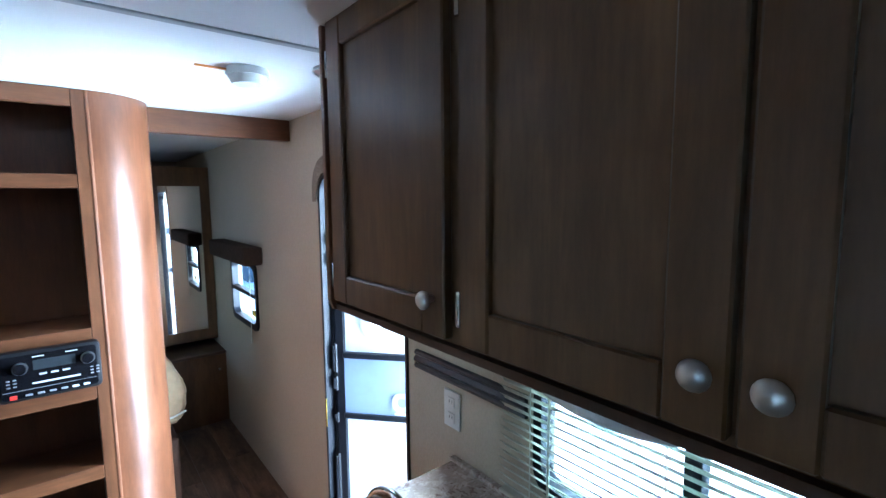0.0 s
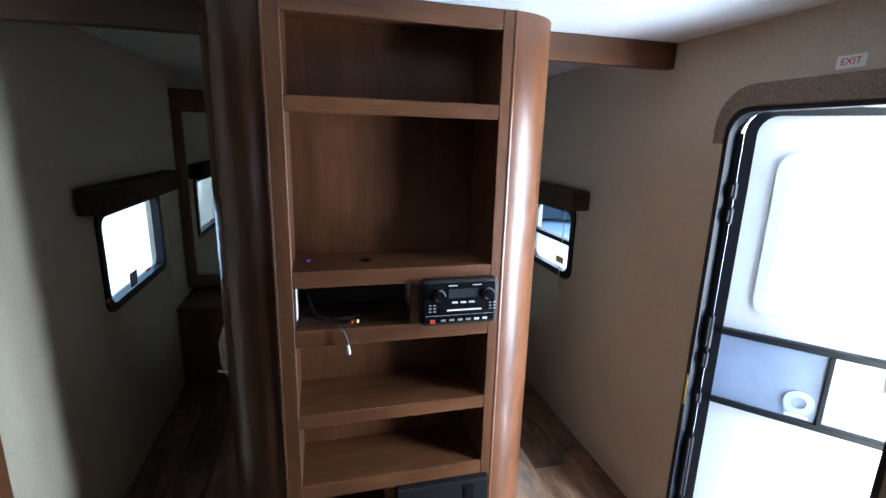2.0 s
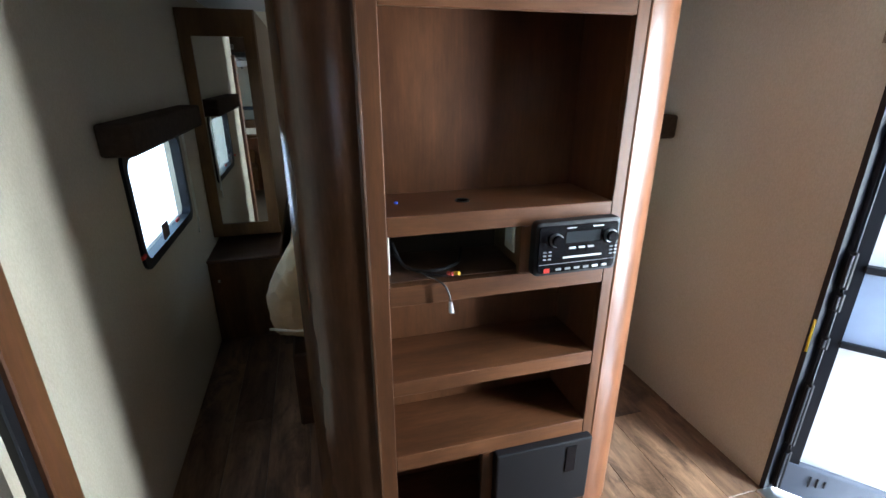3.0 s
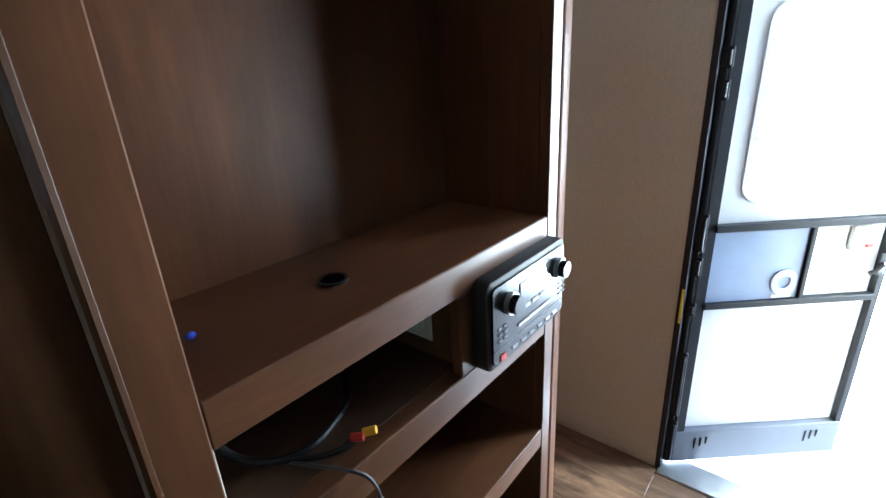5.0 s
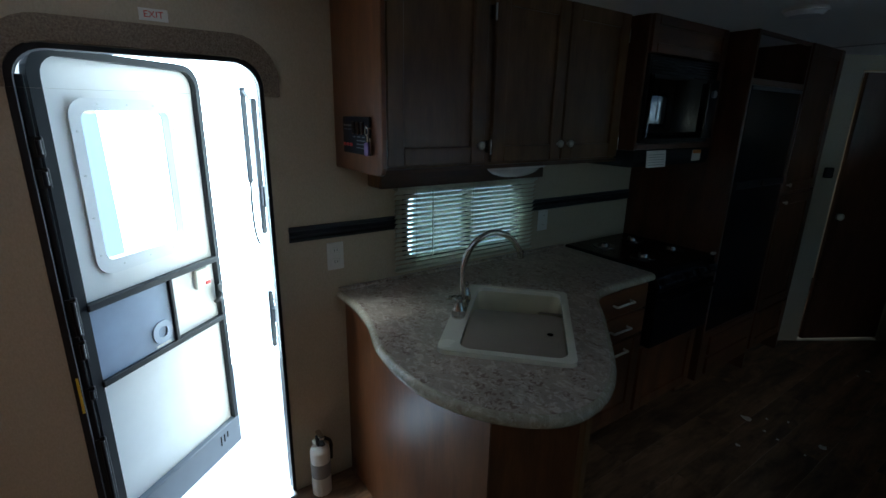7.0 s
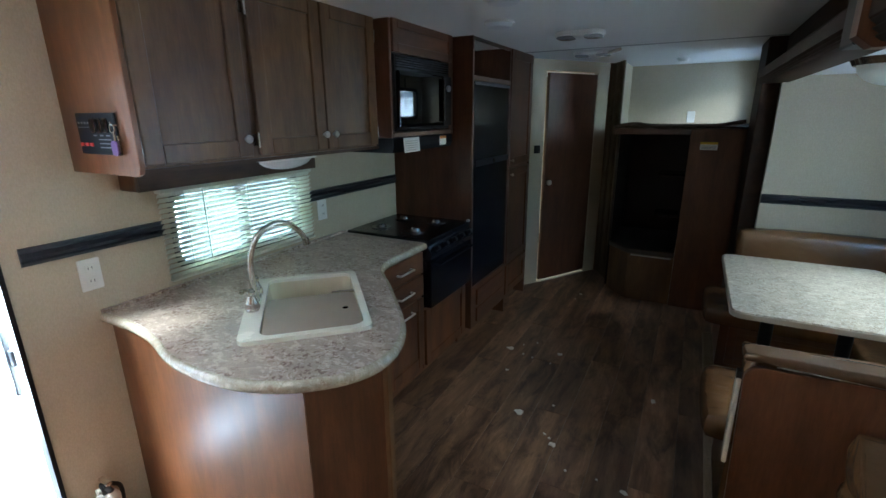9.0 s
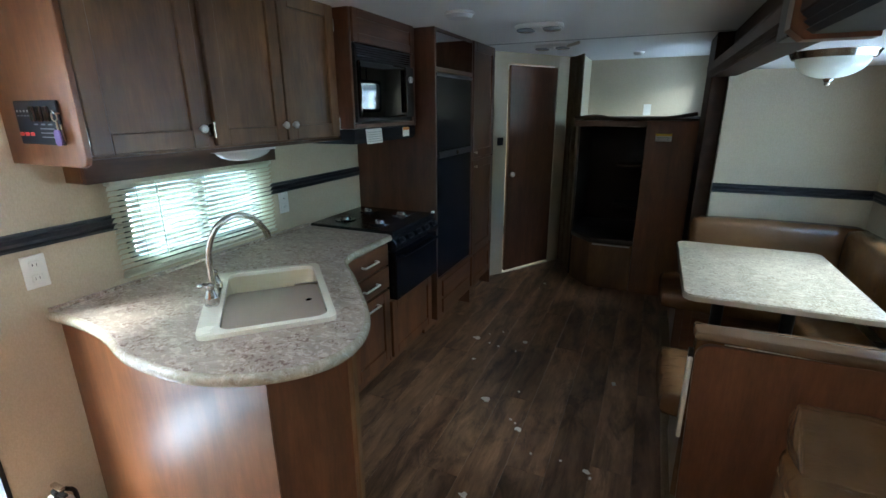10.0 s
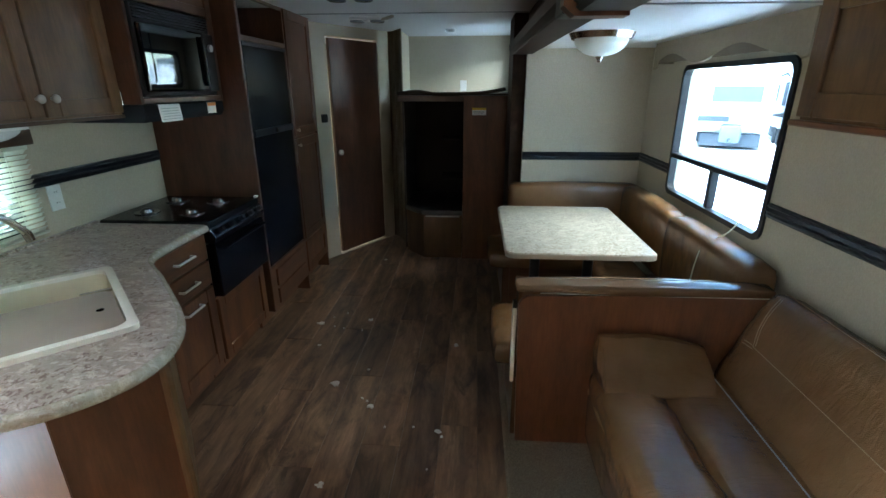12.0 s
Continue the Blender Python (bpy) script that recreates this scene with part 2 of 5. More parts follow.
glass.node_tree.nodes["Principled BSDF"].inputs["Transmission Weight"].default_value = 1.0
glass.node_tree.nodes["Principled BSDF"].inputs["IOR"].default_value = 1.02
smoked_glass = mat("smoked_window_glass", (0.16, 0.19, 0.20), 0.0)
smoked_glass.node_tree.nodes["Principled BSDF"].inputs["Transmission Weight"].default_value = 1.0
smoked_glass.node_tree.nodes["Principled BSDF"].inputs["IOR"].default_value = 1.02
curtain_mat = plain("brown_curtain_cloth", (0.15, 0.115, 0.07), 0.6, spec=0.3, vary=0.3, scale=14)
snow = plain("snowy_ground", (0.82, 0.85, 0.90), 0.8, vary=0.1, scale=0.4)
# near-black backing colour: carries the shade of recesses and hidden gaps
shade_backing = plain("dark_shade_backing", (0.03, 0.02, 0.015), 0.7)

# ---- builders ----
EMPTY = {}


def thing(name, loc=(0, 0, 0), label="", category="", group="", kind="", m=None):
    ob = new(name)
    ob.empty_display_size = 0.1
    ob.matrix_world = m if m is not None else Matrix.Translation(loc)
    EMPTY[ob.name] = ob.matrix_world.copy()
    return tagged(ob, label, category, group, kind)


def box(bm, lo, hi, bev=0.0, seg=1):
    lo, hi = [min(a, b) for a, b in zip(lo, hi)], [max(a, b) for a, b in zip(lo, hi)]
    made = bmesh.ops.create_cube(bm, size=1, matrix=Matrix.Translation([(a + b) / 2 for a, b in zip(lo, hi)]) @ Matrix.Diagonal([max(b - a, 1e-4) for a, b in zip(lo, hi)] + [1]))
    if bev > 0:
        es = {e for v in made["verts"] for e in v.link_edges}
        bmesh.ops.bevel(bm, geom=list(es), offset=min(bev, 0.49 * min(b - a for a, b in zip(lo, hi))), segments=seg, affect="EDGES", profile=0.5)
    return bm


def bx(lo, hi, bev=0.0, seg=1):
    return box(bmesh.new(), lo, hi, bev, seg)


def cyl(bm, a, b, r, r2=None, n=20):
    a, b = Vector(a), Vector(b)
    d = b - a
    m = Matrix.Translation((a + b) / 2) @ d.to_track_quat("Z", "Y").to_matrix().to_4x4()
    bmesh.ops.create_cone(bm, cap_ends=True, segments=n, radius1=r, radius2=r if r2 is None else r2, depth=d.length, matrix=m)
    return bm


def ball(bm, c, r, scale=(1, 1, 1), n=16):
    bmesh.ops.create_uvsphere(bm, u_segments=n, v_segments=max(6, n // 2), radius=r, matrix=Matrix.Translation(c) @ Matrix.Diagonal((*scale, 1)))
    return bm


def prism(pts, axis, lo, hi, bev=0.0, seg=2):
    """A polygon in the two other axes, drawn out along an axis."""
    bm = bmesh.new()

    def place(p, h):
        return {"z": (p[0], p[1], h), "x": (h, p[0], p[1]), "y": (p[0], h, p[1])}[axis]
    f = bm.faces.new([bm.verts.new(place(p, lo)) for p in pts])
    ext = bmesh.ops.extrude_face_region(bm, geom=[f])
    vs = [g for g in ext["geom"] if isinstance(g, bmesh.types.BMVert)]
    bmesh.ops.translate(bm, verts=vs, vec=Vector(place((0, 0), hi)) - Vector(place((0, 0), lo)))
    bmesh.ops.recalc_face_normals(bm, faces=bm.faces)
    if bev > 0:
        caps = [e for e in bm.edges if any(len(g.verts) == len(pts) for g in e.link_faces)]
        bmesh.ops.bevel(bm, geom=caps, offset=bev, segments=seg, affect="EDGES", profile=0.5)
    return bm


def tube(points, r, n=10, closed=False):
    """A round bar along a line of points."""
    bm = bmesh.new()
    pts = [Vector(p) for p in points]
    rings, prev = [], None
    for i, p in enumerate(pts):
        d = (pts[min(i + 1, len(pts) - 1)] - pts[max(i - 1, 0)]).normalized()
        side = d.orthogonal().normalized() if prev is None else (prev - d * prev.dot(d)).normalized()
        prev, up = side, d.cross(side)
        rings.append([bm.verts.new(p + r * (math.cos(2 * math.pi * k / n) * side + math.sin(2 * math.pi * k / n) * up)) for k in range(n)])
    for a, b_ in zip(rings, rings[1:]):
        for k in range(n):
            bm.faces.new((a[k], a[(k + 1) % n], b_[(k + 1) % n], b_[k]))
    bm.faces.new(rings[0][::-1])
    bm.faces.new(rings[-1])
    return bm


def smooth_line(ctrl, n=8):
    """A Catmull-Rom line through a few control points."""
    P = [Vector(c) for c in ctrl]
    P = [2 * P[0] - P[1]] + P + [2 * P[-1] - P[-2]]
    out = []
    for i in range(1, len(P) - 2):
        for k in range(n):
            t = k / n
            a, b_, c_, d = P[i - 1], P[i], P[i + 1], P[i + 2]
            out.append(0.5 * (2 * b_ + (c_ - a) * t + (2 * a - 5 * b_ + 4 * c_ - d) * t * t + (3 * b_ - a - 3 * c_ + d) * t ** 3))
    return out + [P[-2]]


def rounded(x0, y0, x1, y1, r, n=6):
    """The outline of a rectangle with round corners."""
    pts = []
    for cx, cy, a in ((x1 - r, y1 - r, 0), (x0 + r, y1 - r, 90), (x0 + r, y0 + r, 180), (x1 - r, y0 + r, 270)):
        pts += [(cx + r * math.cos(radians(a + 90 * k / n)), cy + r * math.sin(radians(a + 90 * k / n))) for k in range(n + 1)]
    return pts


def ring(outer, inner, axis, lo, hi):
    """A frame between two outlines with the same number of points."""
    bm = bmesh.new()

    def place(p, h):
        return {"z": (p[0], p[1], h), "x": (h, p[0], p[1]), "y": (p[0], h, p[1])}[axis]
    o0, o1, i0, i1 = [[bm.verts.new(place(p, h)) for p in line] for line, h in ((outer, lo), (outer, hi), (inner, lo), (inner, hi))]
    n = len(outer)
    for k in range(n):
        j = (k + 1) % n
        for q in ((o0[k], o0[j], i0[j], i0[k]), (o1[k], i1[k], i1[j], o1[j]), (o0[k], o1[k], o1[j], o0[j]), (i0[k], i0[j], i1[j], i1[k])):
            bm.faces.new(q)
    bmesh.ops.recalc_face_normals(bm, faces=bm.faces)
    return bm


def finish(name, bm, material, smooth=None):
    me = bpy.data.meshes.new(name)
    bm.to_mesh(me)
    bm.free()
    me.materials.append(material)
    if smooth is not None:
        for p in me.polygons:
            p.use_smooth = True
        me.set_sharp_from_angle(angle=radians(smooth))
    return me


def part(name, bm, material, parent, label="", smooth=None, local=False):
    """One mesh under a thing or a part; bm is in world metres unless local."""
    me = finish(name, bm, material, smooth)
    root = EMPTY[parent.name]
    if not local:
        me.transform(root.inverted())
    ob = new(name, me)
    ob.parent = parent
    EMPTY[ob.name] = root
    return tagged(ob, label)


def solid(name, bm, material, label="", category="", group="", kind="", smooth=None):
    """A thing that is a single mesh; its origin lies at its base."""
    me = finish(name, bm, material, smooth)
    co = [v.co for v in me.vertices]
    o = Vector(((min(v.x for v in co) + max(v.x for v in co)) / 2, (min(v.y for v in co) + max(v.y for v in co)) / 2, min(v.z for v in co)))
    me.transform(Matrix.Translation(-o))
    ob = new(name, me)
    ob.location = o
    EMPTY[ob.name] = Matrix.Translation(o)
    return tagged(ob, label, category, group, kind)


def wall_mesh(axis, lo, hi, u0, u1, z0, z1, holes):
    """A wall of real thickness with holes (u0, u1, z0, z1) through it; axis is the one it faces."""
    us = sorted({u0, u1, *[v for h in holes for v in h[:2]]})
    zs = sorted({z0, z1, *[v for h in holes for v in h[2:]]})
    us, zs = [u for u in us if u0 <= u <= u1], [z for z in zs if z0 <= z <= z1]
    bm = bmesh.new()
    cache = {}

    def v(d, u, z):
        key = (d, u, z)
        if key not in cache:
            cache[key] = bm.verts.new((d, u, z) if axis == "x" else (u, d, z))
        return cache[key]

    def full(i, j):
        if not (0 <= i < len(us) - 1 and 0 <= j < len(zs) - 1):
            return False
        uc, zc = (us[i] + us[i + 1]) / 2, (zs[j] + zs[j + 1]) / 2
        return not any(h[0] < uc < h[1] and h[2] < zc < h[3] for h in holes)
    for i in range(len(us) - 1):
        for j in range(len(zs) - 1):
            if not full(i, j):
                continue
            a, b_, c_, d = us[i], us[i + 1], zs[j], zs[j + 1]
            bm.faces.new((v(lo, a, c_), v(lo, b_, c_), v(lo, b_, d), v(lo, a, d)))
            bm.faces.new((v(hi, a, c_), v(hi, a, d), v(hi, b_, d), v(hi, b_, c_)))
            for di, dj, p, q in ((-1, 0, (a, c_), (a, d)), (1, 0, (b_, c_), (b_, d)), (0, -1, (a, c_), (b_, c_)), (0, 1, (a, d), (b_, d))):
                if not full(i + di, j + dj):
                    bm.faces.new((v(lo, *p), v(lo, *q), v(hi, *q), v(hi, *p)))
    bmesh.ops.recalc_face_normals(bm, faces=bm.faces)
    return bm


def text_mesh(name, body, size, material, m, parent=None):
    cu = bpy.data.curves.new(name, "FONT")
    cu.body, cu.size, cu.extrude = body, size, 0.0004
    cu.align_x, cu.align_y = "CENTER", "CENTER"
    tmp = bpy.data.objects.new(name, cu)
    scene.collection.objects.link(tmp)
    bpy.context.view_layer.update()
    me = bpy.data.meshes.new_from_object(tmp)
    bpy.data.objects.remove(tmp)
    me.materials.clear()
    me.materials.append(material)
    me.transform(m)
    me.transform(EMPTY[parent.name].inverted())
    ob = new(name, me)
    ob.parent = parent
    EMPTY[ob.name] = EMPTY[parent.name]
    return ob


def shaker(name, material, parent, axis, d, u0, u1, z0, z1, out, rail=0.06, thick=0.02):
    """A framed door facing +-x or +-y: a thin panel with two stiles and two rails; d is its back plane, out the way it faces."""
    def slab(ua, ub, za, zb, ta, tb, bev):
        if axis == "x":
            return bx((d + out * ta, ua, za), (d + out * tb, ub, zb), bev)
        return bx((ua, d + out * ta, za), (ub, d + out * tb, zb), bev)
    leaf_ = part(name, slab(u0 + rail - 0.004, u1 - rail + 0.004, z0 + rail - 0.004, z1 - rail + 0.004, 0.0, thick * 0.45, 0), material, parent)
    for ua, ub in ((u0, u0 + rail), (u1 - rail, u1)):
        part("door_stile", slab(ua, ub, z0, z1, 0.0, thick, 0.003), material, leaf_)
    for za, zb in ((z0, z0 + rail), (z1 - rail, z1)):
        part("door_rail", slab(u0 + rail, u1 - rail, za, zb, 0.0, thick - 0.0006, 0.003), material, leaf_)
    return leaf_


def knob_mesh(p, way, r=0.016):
    p, way = Vector(p), Vector(way)
    bm = bmesh.new()
    cyl(bm, p, p + way * 0.014, 0.006, None, 12)
    q = (way).to_track_quat("Z", "Y").to_matrix().to_4x4()
    bmesh.ops.create_uvsphere(bm, u_segments=16, v_segments=8, radius=r, matrix=Matrix.Translation(p + way * 0.02) @ q @ Matrix.Diagonal((1, 1, 0.62, 1)))
    return bm

# ---- the large structure ----
H = 2.07
S_TOP = 1.825
solid("subfloor", bx((-2.40, -6.5, -0.10), (0.06, 3.3, -0.008)), shade_backing, "dark subfloor under the vinyl planks", "floor", kind="structure")
KIT_WIN, BED_E, BED_W, DIN_WIN, BUNK_WIN = (-2.02, -1.325, 0.99, 1.31), (0.87, 1.38, 0.91, 1.29), (0.80, 1.57, 0.89, 1.31), (-3.338, -2.283, 0.921, 1.67), (-5.48, -4.72, 1.58, 1.90)
DOOR = (-0.757, -0.092, -0.02, 1.798)
solid("wall_east", wall_mesh("x", 0, 0.06, -6.5, 3.3, -0.1, H + 0.05, [DOOR, KIT_WIN, BED_E]), wallpaper, "beige textured wallpaper wall with the open entry door", "wall", kind="structure")
solid("wall_west", wall_mesh("x", -2.39, -2.33, -6.5, 3.3, -0.1, H + 0.05, [(-3.99, -0.10, -0.1, S_TOP), BED_W, BUNK_WIN]), wallpaper, "beige textured wallpaper wall with a wide slide-out opening", "wall", kind="structure")
solid("wall_north", bx((-2.39, 3.24, -0.1), (0.06, 3.3, H + 0.05)), wallpaper, "beige wall at the head of the bed", "wall", kind="structure")
solid("wall_south", bx((-2.39, -6.5, -0.1), (0.06, -6.44, H + 0.05)), wallpaper, "beige end wall behind the bunks", "wall", kind="structure")
solid("ceiling", bx((-2.39, -6.5, H), (0.06, 3.3, H + 0.05)), ceiling_mat, "white ceiling panels", "ceiling", kind="structure")
solid("wall_slide_outer", wall_mesh("x", -3.26, -3.20, -3.99, -0.10, -0.1, S_TOP + 0.05, [DIN_WIN]), wallpaper, "beige wall of the slide-out with a wide window", "wall", kind="structure")
solid("wall_slide_end", bx((-3.20, -3.99, -0.1), (-2.30, -3.93, S_TOP)), wallpaper, "beige end wall beside the dinette", "wall", kind="structure")
solid("wall_slide_near", bx((-3.20, -0.19, -0.1), (-2.33, -0.13, S_TOP)), wallpaper, "beige end wall beside the sofa", "wall", kind="structure")
solid("ceiling_slide", bx((-3.26, -3.99, S_TOP), (-2.30, -0.10, S_TOP + 0.05)), ceiling_mat, "white lower ceiling over the slide-out", "ceiling", kind="structure")
solid("slide_floor", bx((-3.20, -3.93, -0.05), (-2.09, -0.19, 0.022), 0.01, 2), carpet, "brown carpeted floor of the slide-out", "floor", kind="structure")
for nm, y in (("ceiling_seam", -0.865), ("ceiling_seam", -3.95)):
    solid(nm, bx((-2.33, y - 0.012, H - 0.004), (0, y + 0.012, H + 0.002), 0.002), plain("grey_seam_strip", (0.42, 0.43, 0.45), 0.5), "thin grey strip over a ceiling joint", "trim", kind="structure")
solid("ceiling_seam", bx((-3.2, -2.0, S_TOP - 0.004), (-2.33, -1.98, S_TOP + 0.002), 0.002), MATS["grey_seam_strip"], "thin grey strip over a ceiling joint", "trim", kind="structure")

# floor planks, each a board of its own, laid along the walk
floor = thing("floor", (-1.1, -1.6, 0), "brown rustic vinyl plank floor", "floor", kind="structure")
PW, PL = 0.180, 1.22
plank_mesh = {}
rows_n = int(math.ceil(2.33 / PW))
for i in range(rows_n):
    x0 = -2.33 + i * PW
    x1 = min(x0 + PW, 0.0)
    off = (i * 0.437) % 1.0 * PL
    y = -5.9 - off
    while y < 3.2:
        ya, yb = max(y, -5.9), min(y + PL, 3.2)
        if yb - ya > 0.03:
            key = (round(x1 - x0, 3), round(yb - ya, 3))
            if key not in plank_mesh:
                w, l = key
                plank_mesh[key] = finish("plank", bx((-w / 2 + 0.0006, -l / 2 + 0.0006, -0.008), (w / 2 - 0.0006, l / 2 - 0.0006, 0), 0.0012), plank_mat)
            ob = new("plank", plank_mesh[key])
            ob.parent = floor
            ob.location = Vector(((x0 + x1) / 2, (ya + yb) / 2, 0)) - floor.location
        y += PL


def arch(y0, y1, z0, z1, r, n=7):
    """An open arch line from the foot of one jamb over the round corners to the other."""
    pts = [(y0, z0)]
    pts += [(y0 + r - r * math.cos(radians(90 * k / n)), z1 - r + r * math.sin(radians(90 * k / n))) for k in range(n + 1)]
    pts += [(y1 - r + r * math.sin(radians(90 * k / n)), z1 - r + r * math.cos(radians(90 * k / n))) for k in range(n + 1)]
    return pts + [(y1, z0)]


# entry door: jamb, carpeted arch, sill
solid("door_arch_trim", ring(arch(-0.815, -0.048, 1.683, 1.876, 0.14), arch(-0.762, -0.089, 1.683, 1.806, 0.092), "x", -0.014, 0.0), trim_carpet, "taupe carpet-covered arch trim over the entry door", "trim", kind="structure")
corner = bmesh.new()
for y, s in ((-0.757, 1), (-0.092, -1)):
    pts = [(y, 1.798), (y, 1.708)] + [(y + s * (0.09 - 0.09 * math.cos(radians(90 * k / 6))), 1.708 + 0.09 * math.sin(radians(90 * k / 6))) for k in range(1, 7)]
    tmp = prism(pts, "x", 0.001, 0.058)
    me_tmp = bpy.data.meshes.new("tmp")
    tmp.to_mesh(me_tmp)
    tmp.free()
    corner.from_mesh(me_tmp)
    bpy.data.meshes.remove(me_tmp)
solid("door_corner_fill", corner, frame_black, "black rounded upper corners of the door opening", "trim", kind="structure")
jamb = thing("door_frame", (0.03, -0.43, 0), "black aluminium frame round the entry door", "door frame", kind="structure")
part("jamb", ring(arch(-0.762, -0.087, -0.02, 1.803, 0.095), arch(-0.748, -0.106, -0.02, 1.788, 0.085), "x", -0.006, 0.045), frame_black, jamb)
part("sill", bx((-0.035, -0.757, -0.012), (0.09, -0.10, 0.008), 0.004), alu, jamb, "scuffed aluminium door sill")
for z0, z1 in ((0.03, 0.22), (0.245, 0.53), (0.68, 0.73), (0.83, 0.90), (0.915, 1.05), (1.40, 1.46), (1.49, 1.55)):
    hb_ = part("hinge_block", bx((0.026, -0.139, z0), (0.060, -0.104, z1), 0.003), black_matt, jamb)
    part("hinge_knuckle", cyl(bmesh.new(), (0.024, -0.128, z0 + 0.01), (0.024, -0.128, z1 - 0.01), 0.007, None, 10), frame_black, hb_)
part("hinge_leaf", bx((0.028, -0.125, 0.02), (0.044, -0.105, 1.72), 0.003), frame_black, jamb)
part("sticker", bx((-0.0085, -0.104, 0.66), (-0.006, -0.097, 0.79)), yellow_mat, jamb, "yellow warning sticker on the jamb")

# the leaf, swung outwards
HINGE, FREE = Vector((0.05, -0.135, 0)), Vector((0.459, -0.608, 0))
ang = math.degrees(math.atan2(FREE.y - HINGE.y, FREE.x - HINGE.x))
leaf = thing("door_1", (0, 0, 0), "white entry door standing open, with black screen frame and a window", "door", kind="structure", m=Matrix.Translation(HINGE) @ pose(0, 0, 0, 0, 0, ang))
LW, Z0, Z1 = 0.635, 0.03, 1.798


def lp(name, bm, m_, label="", smooth=None, parent=None):
    return part(name, bm, m_, parent or leaf, label, smooth, True)


# the inner face of the leaf lies at local y = 0, the outside at +y


def rect(u0, u1, z0, z1, r, n=5):
    return rounded(u0, z0, u1, z1, r, n)


slab = ring(rect(0.0, LW, Z0 + 0.01, Z1, 0.075), rect(0.138, 0.485, 1.125, 1.625, 0.03), "y", 0.018, 0.05)
lp("door_skin", slab, door_white)
lp("window_frame", ring(rect(0.100, 0.523, 1.075, 1.665, 0.06), rect(0.138, 0.485, 1.125, 1.625, 0.03), "y", 0.012, 0.018), frame_white, "white screwed window frame")
screws = bmesh.new()
for u in (0.119, 0.504):
    for z in (1.15, 1.28, 1.42, 1.56):
        cyl(screws, (u, 0.013, z), (u, 0.0105, z), 0.004, None, 8)
for z in (1.10, 1.645):
    for u in (0.2, 0.311, 0.42):
        cyl(screws, (u, 0.013, z), (u, 0.0105, z), 0.004, None, 8)
lp("screws", screws, alu)
wg = lp("window_pane", bx((0.138, 0.044, 1.125), (0.485, 0.048, 1.625)), glass)
wg.visible_shadow = False
lp("screen_frame", ring(rect(-0.012, LW + 0.004, Z0, Z1 + 0.005, 0.08), rect(0.024, LW - 0.018, Z0 + 0.025, Z1 - 0.020, 0.06), "y", -0.012, 0.014), frame_black)
lp("rail", bx((0.02, -0.020, 0.985), (LW - 0.02, 0.008, 1.010), 0.003), frame_black)
lp("rail", bx((0.02, -0.020, 0.703), (LW - 0.02, 0.008, 0.727), 0.003), frame_black)
lp("mullion", bx((0.346, -0.018, 0.727), (0.362, 0.006, 0.985), 0.002), frame_black)
lp("slider_panel", bx((0.02, -0.006, 0.727), (0.346, 0.004, 0.985)), screen_mat, "blue-tinted clear slider panel")
lp("kick_plate", bx((-0.012, -0.016, Z0 - 0.003), (LW + 0.005, 0.016, 0.172), 0.005, 2), plain("grey_kick_plate", (0.10, 0.115, 0.15), 0.35))
for u0 in (0.07, LW - 0.13):
    for k in range(3):
        lp("louvre", tube([(u0 + k * 0.022, -0.015, 0.09 + 0.01 * k), (u0 + k * 0.022, -0.017, 0.14)], 0.004, 6), frame_black)
lp("lock_box", bx((0.50, -0.004, 0.885), (0.578, 0.018, 0.972), 0.008, 2), white_plastic, "white plastic lock escutcheon")
lp("red_latch", bx((0.545, -0.012, 0.898), (0.572, -0.004, 0.912), 0.003), red_mat)
lp("door_handle", tube([(0.605, -0.02, 0.845), (0.60, -0.035, 0.84), (0.575, -0.04, 0.825), (0.555, -0.035, 0.815)], 0.008, 8), black_matt)
lp("handle_plate", bx((0.592, -0.026, 0.80), (0.618, -0.018, 0.88), 0.006, 2), black_matt)
grip = ring(rect(0.245, 0.335, 0.745, 0.835, 0.04), rect(0.268, 0.312, 0.768, 0.812, 0.02), "y", -0.012, -0.006)
lp("round_latch", grip, plain("frosted_blue_plastic", (0.42, 0.48, 0.60), 0.4))
lp("latch_label", bx((0.255, -0.0085, 0.731), (0.325, -0.0062, 0.742), 0.001), paper)

# awning arm on the outside wall beside the door
van_trim = plain("blue_grey_metal", (0.10, 0.12, 0.16), 0.4)
arm = thing("awning_arm", (0.2, -0.86, 0.9), "grey folded metal awning arm on the outside wall", "awning arm")
part("rail", bx((0.190, -0.745, 1.36), (0.215, -0.725, 1.72), 0.003), van_trim, arm)
part("rail", bx((0.090, -0.758, 1.17), (0.125, -0.739, 1.68), 0.003), van_trim, arm)
part("bracket", tube([(0.20, -0.735, 1.71), (0.11, -0.750, 1.66), (0.062, -0.78, 1.64)], 0.006, 6), alu, arm)
part("strap", tube(smooth_line([(0.2, -0.735, 1.37), (0.2, -0.732, 1.25), (0.205, -0.738, 1.15), (0.19, -0.748, 1.10)], 5), 0.006, 6), van_trim, arm)
part("mount", bx((0.060, -0.80, 1.28), (0.095, -0.745, 1.36), 0.003), van_trim, arm)
part("foot", bx((0.085, -0.758, 0.68), (0.115, -0.738, 0.93), 0.004), van_trim, arm)
part("mount", bx((0.060, -0.80, 0.80), (0.09, -0.745, 0.86), 0.003), van_trim, arm)

# exit sign
sign = thing("exit_sign", (-0.002, -0.46, 1.885), "small white plate with red exit lettering", "sign")
part("plate", bx((-0.003, -0.498, 1.888), (0.0, -0.422, 1.922)), paper, sign)
